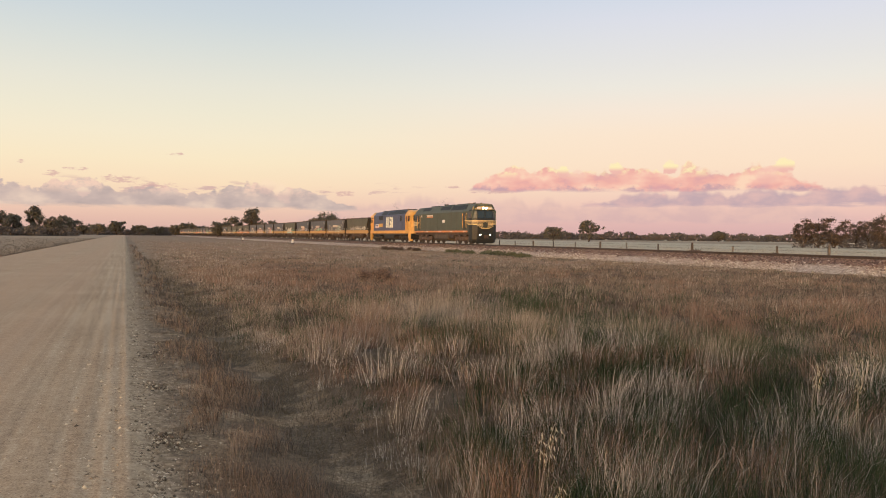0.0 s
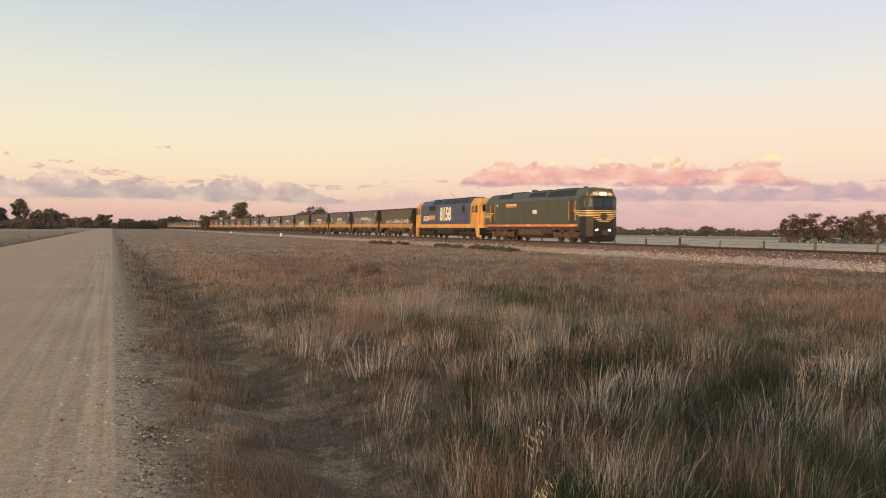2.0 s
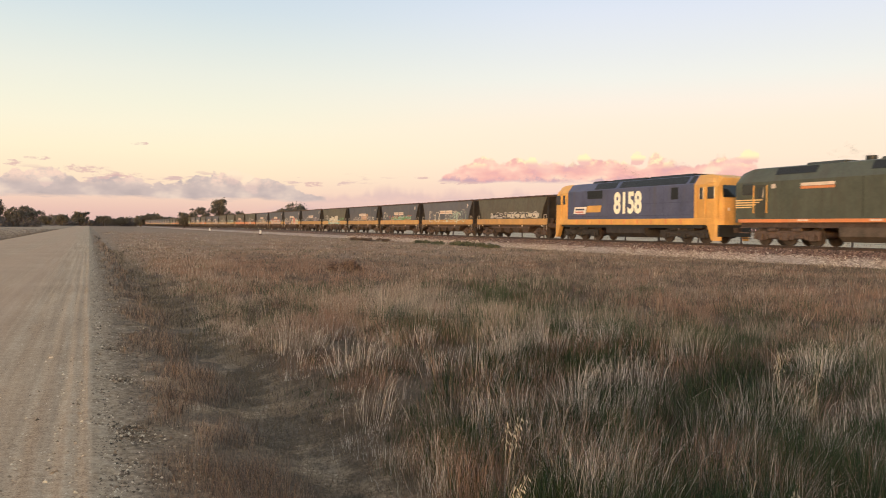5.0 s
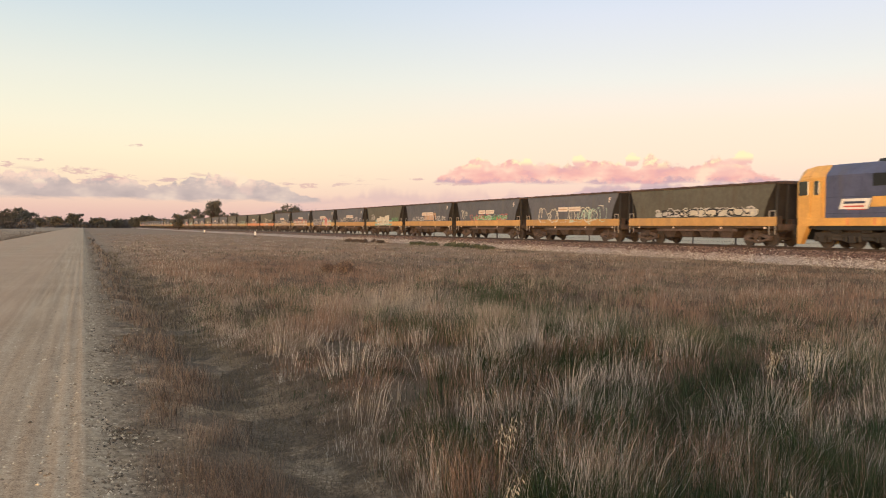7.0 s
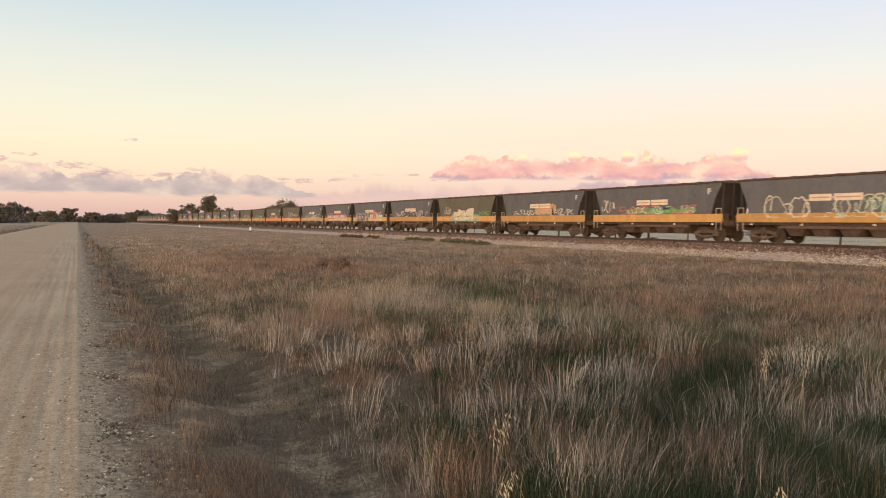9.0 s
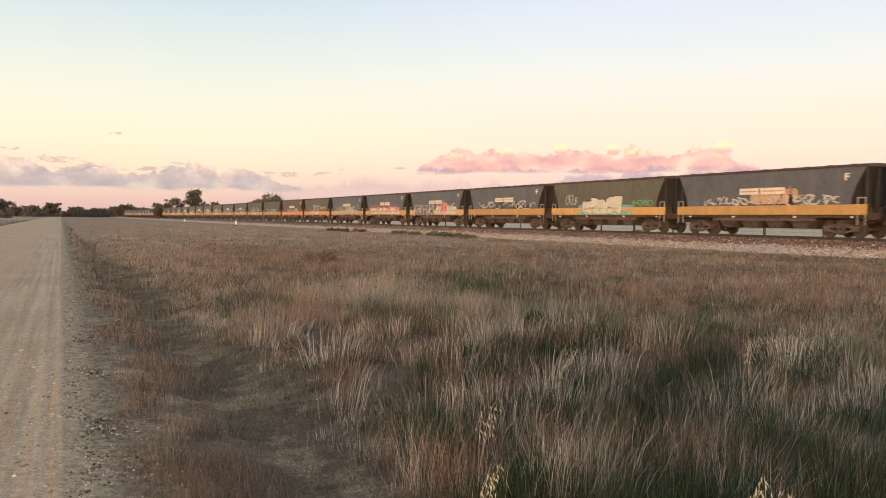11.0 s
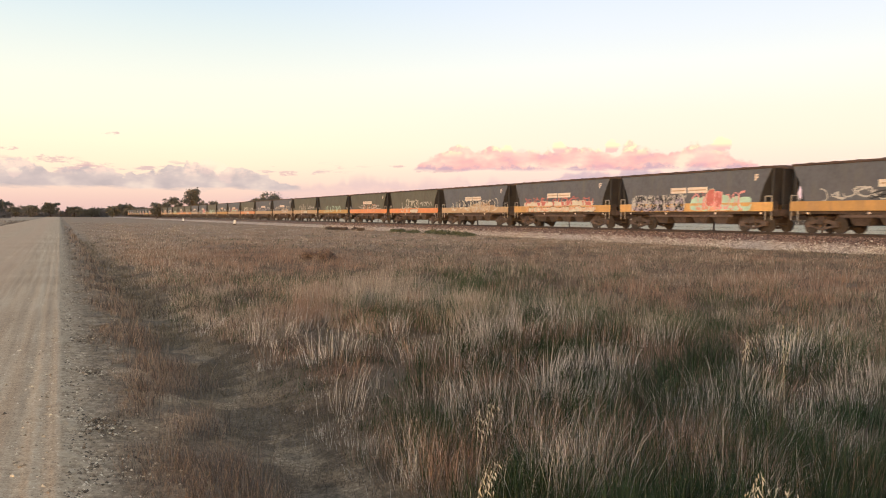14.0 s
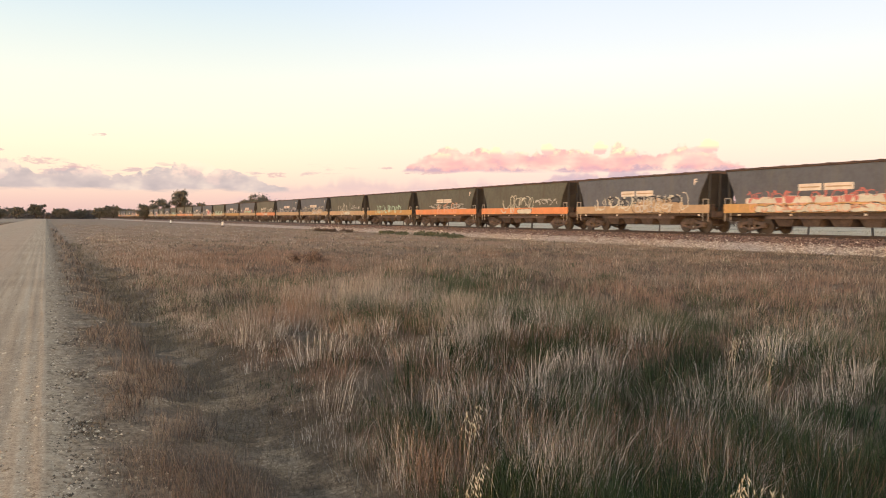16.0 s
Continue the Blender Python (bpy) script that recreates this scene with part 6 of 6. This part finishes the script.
    ok = patchy(x, y, 2.2, 7.7) > 0.34
    x, y = x[ok], y[ok]
    n = len(x)
    blades("drain_grass", np.stack([x, y, lie(x, y) - 0.01], 1), rng.uniform(0.03, 0.11, n) * np.clip(y / 9, 0.7, 1.6), np.clip(0.0006 * y, 0.0025, 0.05), rng.normal(0, 0.5, (n, 2)), M["drain"], "short grey-green growth in the roadside drain", "weeds", seed=12, plain=True)
    # verge weeds: thin rusty stems between road and drain
    vy = 1 / (1 / 120 + (1 / 3.2 - 1 / 120) * rng.random(4600))
    vx = 0.20 + 1.3 * rng.beta(1.9, 1.7, 4600) + 0.1 * np.sin(vy * 0.9)
    ok = patchy(vx, vy, 1.9, 0.9) + 0.5 * patchy(vx, vy, 5.0, 2.2) > 0.72
    vx, vy = vx[ok], vy[ok]
    idx = np.repeat(np.arange(len(vx)), 5)
    n = len(idx)
    px, py = vx[idx] + rng.normal(0, 0.04, n), vy[idx] + rng.normal(0, 0.06, n)
    rusty = rng.random(len(vx))[idx] < 0.42
    for word, sel, coat in (("reddish-brown", rusty, "verge"), ("dun", ~rusty, "grass_dun")):
        q = np.stack([px, py, lie(px, py) - 0.01], 1)[sel]
        n = len(q)
        blades("verge_weeds", q, rng.uniform(0.05, 0.32, n) * np.clip(q[:, 0], 0.4, 1), np.clip(0.00048 * q[:, 1], 0.002, 0.05), rng.normal(0, 0.36, (n, 2)), M[coat], "thin " + word + " weeds along the gravel verge", "weeds", seed=4)
    # the paddock on the road's other side
    y = 1 / (1 / 260 + (1 / 30 - 1 / 260) * rng.random(26000))
    x = -7.5 - 60 * rng.random(26000) ** 1.7
    blades("roadside_grass", np.stack([x, y, np.full(26000, -0.06)], 1), rng.uniform(0.05, 0.16, 26000), np.clip(0.0010 * y, 0.02, 0.2), rng.normal(0, 0.3, (26000, 2)), M["grass_dun"], "short dry grass on the road's far verge", seed=6, plain=True)
    # stubble past the railway
    y = 1 / (1 / 300 + (1 / 25 - 1 / 300) * rng.random(16000))
    x = 43.0 + 70 * rng.random(16000) ** 1.6
    blades("stubble", np.stack([x, y, np.full(16000, -0.12)], 1), rng.uniform(0.06, 0.22, 16000), np.clip(0.0009 * np.hypot(x, y), 0.02, 0.16), rng.normal(0, 0.25, (16000, 2)), M["stubble"], "pale cut stubble in the paddock past the fence", "stubble", seed=7, plain=True)


build_grass()


def build_pebbles():
    rng = np.random.default_rng(31)
    n = 17000
    y = 1 / (1 / 70 + (1 / 3.2 - 1 / 70) * rng.random(n))
    on_lip = rng.random(n) < 0.45
    x = np.where(on_lip, 0.02 + np.abs(rng.normal(0, 0.28, n)), np.where(rng.random(n) < 0.4, rng.uniform(-1.2, 0.0, n), rng.uniform(-7.3, 0.0, n)))
    z = np.where(x < 0.5, np.where(x < 0.03, 0.008, 0.004 - 0.1 * x), lie(x, y))
    scatter_stones("verge_pebbles", np.stack([x, y, z], 1), 0.004 + 0.016 * rng.random(n) ** 4 + 0.00025 * y, M["pebble"], "small pale pebbles along the gravel road edge", "pebbles")
    n = 3000
    y = 1 / (1 / 60 + (1 / 3.2 - 1 / 60) * rng.random(n))
    x = np.where(rng.random(n) < 0.8, 0.04 + np.abs(rng.normal(0, 0.2, n)) + 0.12 * np.clip(np.sin(y * 2.3) + np.sin(y * 5.9), 0, 2), rng.uniform(-6.5, 0.0, n))
    z = np.where(x < 0.5, np.where(x < 0.03, 0.01, 0.006 - 0.1 * x), lie(x, y))
    scatter_stones("earth_clods", np.stack([x, y, z], 1), 0.005 + 0.018 * rng.random(n) ** 4 + 0.0003 * y, M["clod"], "dark earth clods and debris on the road edge", "clods")


build_pebbles()


def build_oats(x, y, h, seed, nod):
    """A wild oat: arched stems with hanging pale spikelets."""
    rng = random.Random(seed)
    o = tagged(new("wild_oat"), "tall wild oat with pale drooping seed heads", "grass stalk", "wild oats")
    o.location = (x, y, float(lie(x, y)) - 0.02)
    for k in range(3):
        a = rng.uniform(-0.5, 0.9)
        f = rng.uniform(0.75, 1.0)
        pts = [Vector((0.03 * k, 0, 0))]
        for j in range(1, 9):
            s = j / 8
            pts.append(Vector((0.03 * k + nod * math.cos(a) * s ** 2.4 * f, nod * math.sin(a) * s ** 2.4 * f, h * f * (s - 0.12 * s ** 3))))
        part("stem", loft([[(p.x + 0.0012 * math.cos(q * 1.5708), p.y + 0.0012 * math.sin(q * 1.5708), p.z) for q in range(4)] for p in pts]), M["oat"], o)
        for j in range(5, 9):
            for e in (-1, 1):
                q = pts[j] + Vector((rng.uniform(-0.02, 0.02), 0.02 * e, -0.01))
                tip = q + Vector((rng.uniform(-0.01, 0.02), 0.012 * e, -rng.uniform(0.022, 0.034)))
                bm = bmesh.new()
                tube(bm, q, q.lerp(tip, 0.4), 0.001, 0.004, 5), tube(bm, q.lerp(tip, 0.4), tip, 0.004, 0.0006, 5)
                part("spikelet", bm, M["oat"], o)


M["oat"] = mat("pale_oat_straw", [(0.34, 0.30, 0.22), (0.56, 0.50, 0.40)], 8, 0.7, 0, 0)
for i, (x, y, h, nod) in enumerate(((2.83, 2.55, 0.60, 0.16), (2.95, 2.75, 0.52, 0.12), (2.46, 4.5, 0.66, 0.08), (2.05, 3.75, 0.52, 0.10), (5.5, 4.8, 0.95, 0.35), (5.9, 5.6, 0.75, 0.12))):
    build_oats(x, y, h, 60 + i, nod)


def build_shrub(x, y, w, h, seed, leaf, label, category, n=26, per=60, size=0.05):
    rng = np.random.default_rng(seed)
    o = tagged(new("shrub"), label, category, "shrubs in the grass")
    base = max(float(lie(x, y)), float(bank_z(x - TRACK_X)) if x > 33.5 else -9) - 0.03
    o.location = (x, y, base)
    bm = bmesh.new()
    tips = []
    for k in range(9):
        tip = Vector((rng.normal(0, 0.3) * w, rng.normal(0, 0.3) * w, h * rng.uniform(0.6, 1.0)))
        tube(bm, (0.02 * k, 0, 0), tip, 0.012, 0.004, 4)
        tips.append(tip[:])
    part("stems", bm, M["bark"], o)
    c = np.array(tips)[rng.integers(0, 9, n)] * rng.uniform(0.45, 1.0, (n, 1))
    v, t = frond_cloud(rng, c, np.full(n, 0.22 * (w + h) / 2), per, size)
    f = fast_mesh("foliage", v, t, M[leaf])
    f.parent = o


for i, (x, y, w, h) in enumerate(((8.2, 28.4, 0.6, 0.4), (8.7, 28.1, 0.6, 0.46), (9.1, 28.3, 0.5, 0.36))):
    build_shrub(x, y, w, h, 80 + i, "dock", "rust-red dried dock bush in the grass", "bush", size=0.02 if y < 20 else 0.028, per=110)
for i, (x, y, w, h) in enumerate(((32.6, 64, 1.8, 0.24), (32.3, 67.5, 2.0, 0.28), (32.9, 71, 1.8, 0.24), (32.0, 74, 1.7, 0.2), (32.6, 79, 1.5, 0.24), (31.5, 61, 1.3, 0.2))):
    build_shrub(x, y, w, h, 120 + i, "weed", "low green weeds spreading at the embankment foot", "weeds", size=0.10)
for i, (x, y, w, h) in enumerate(((30.4, 90, 1.2, 0.36), (29.9, 94, 1.3, 0.34), (31.2, 87, 0.9, 0.3), (44.9, 55.5, 1.2, 0.75), (45.2, 50.4, 1.0, 0.6), (45.0, 46.2, 1.2, 0.7), (45.3, 40.2, 0.9, 0.5))):
    build_shrub(x, y, w, h, 140 + i, "leaf_red", "dry dark brown weed clump beside the railway", "bush", size=0.09)


motions()
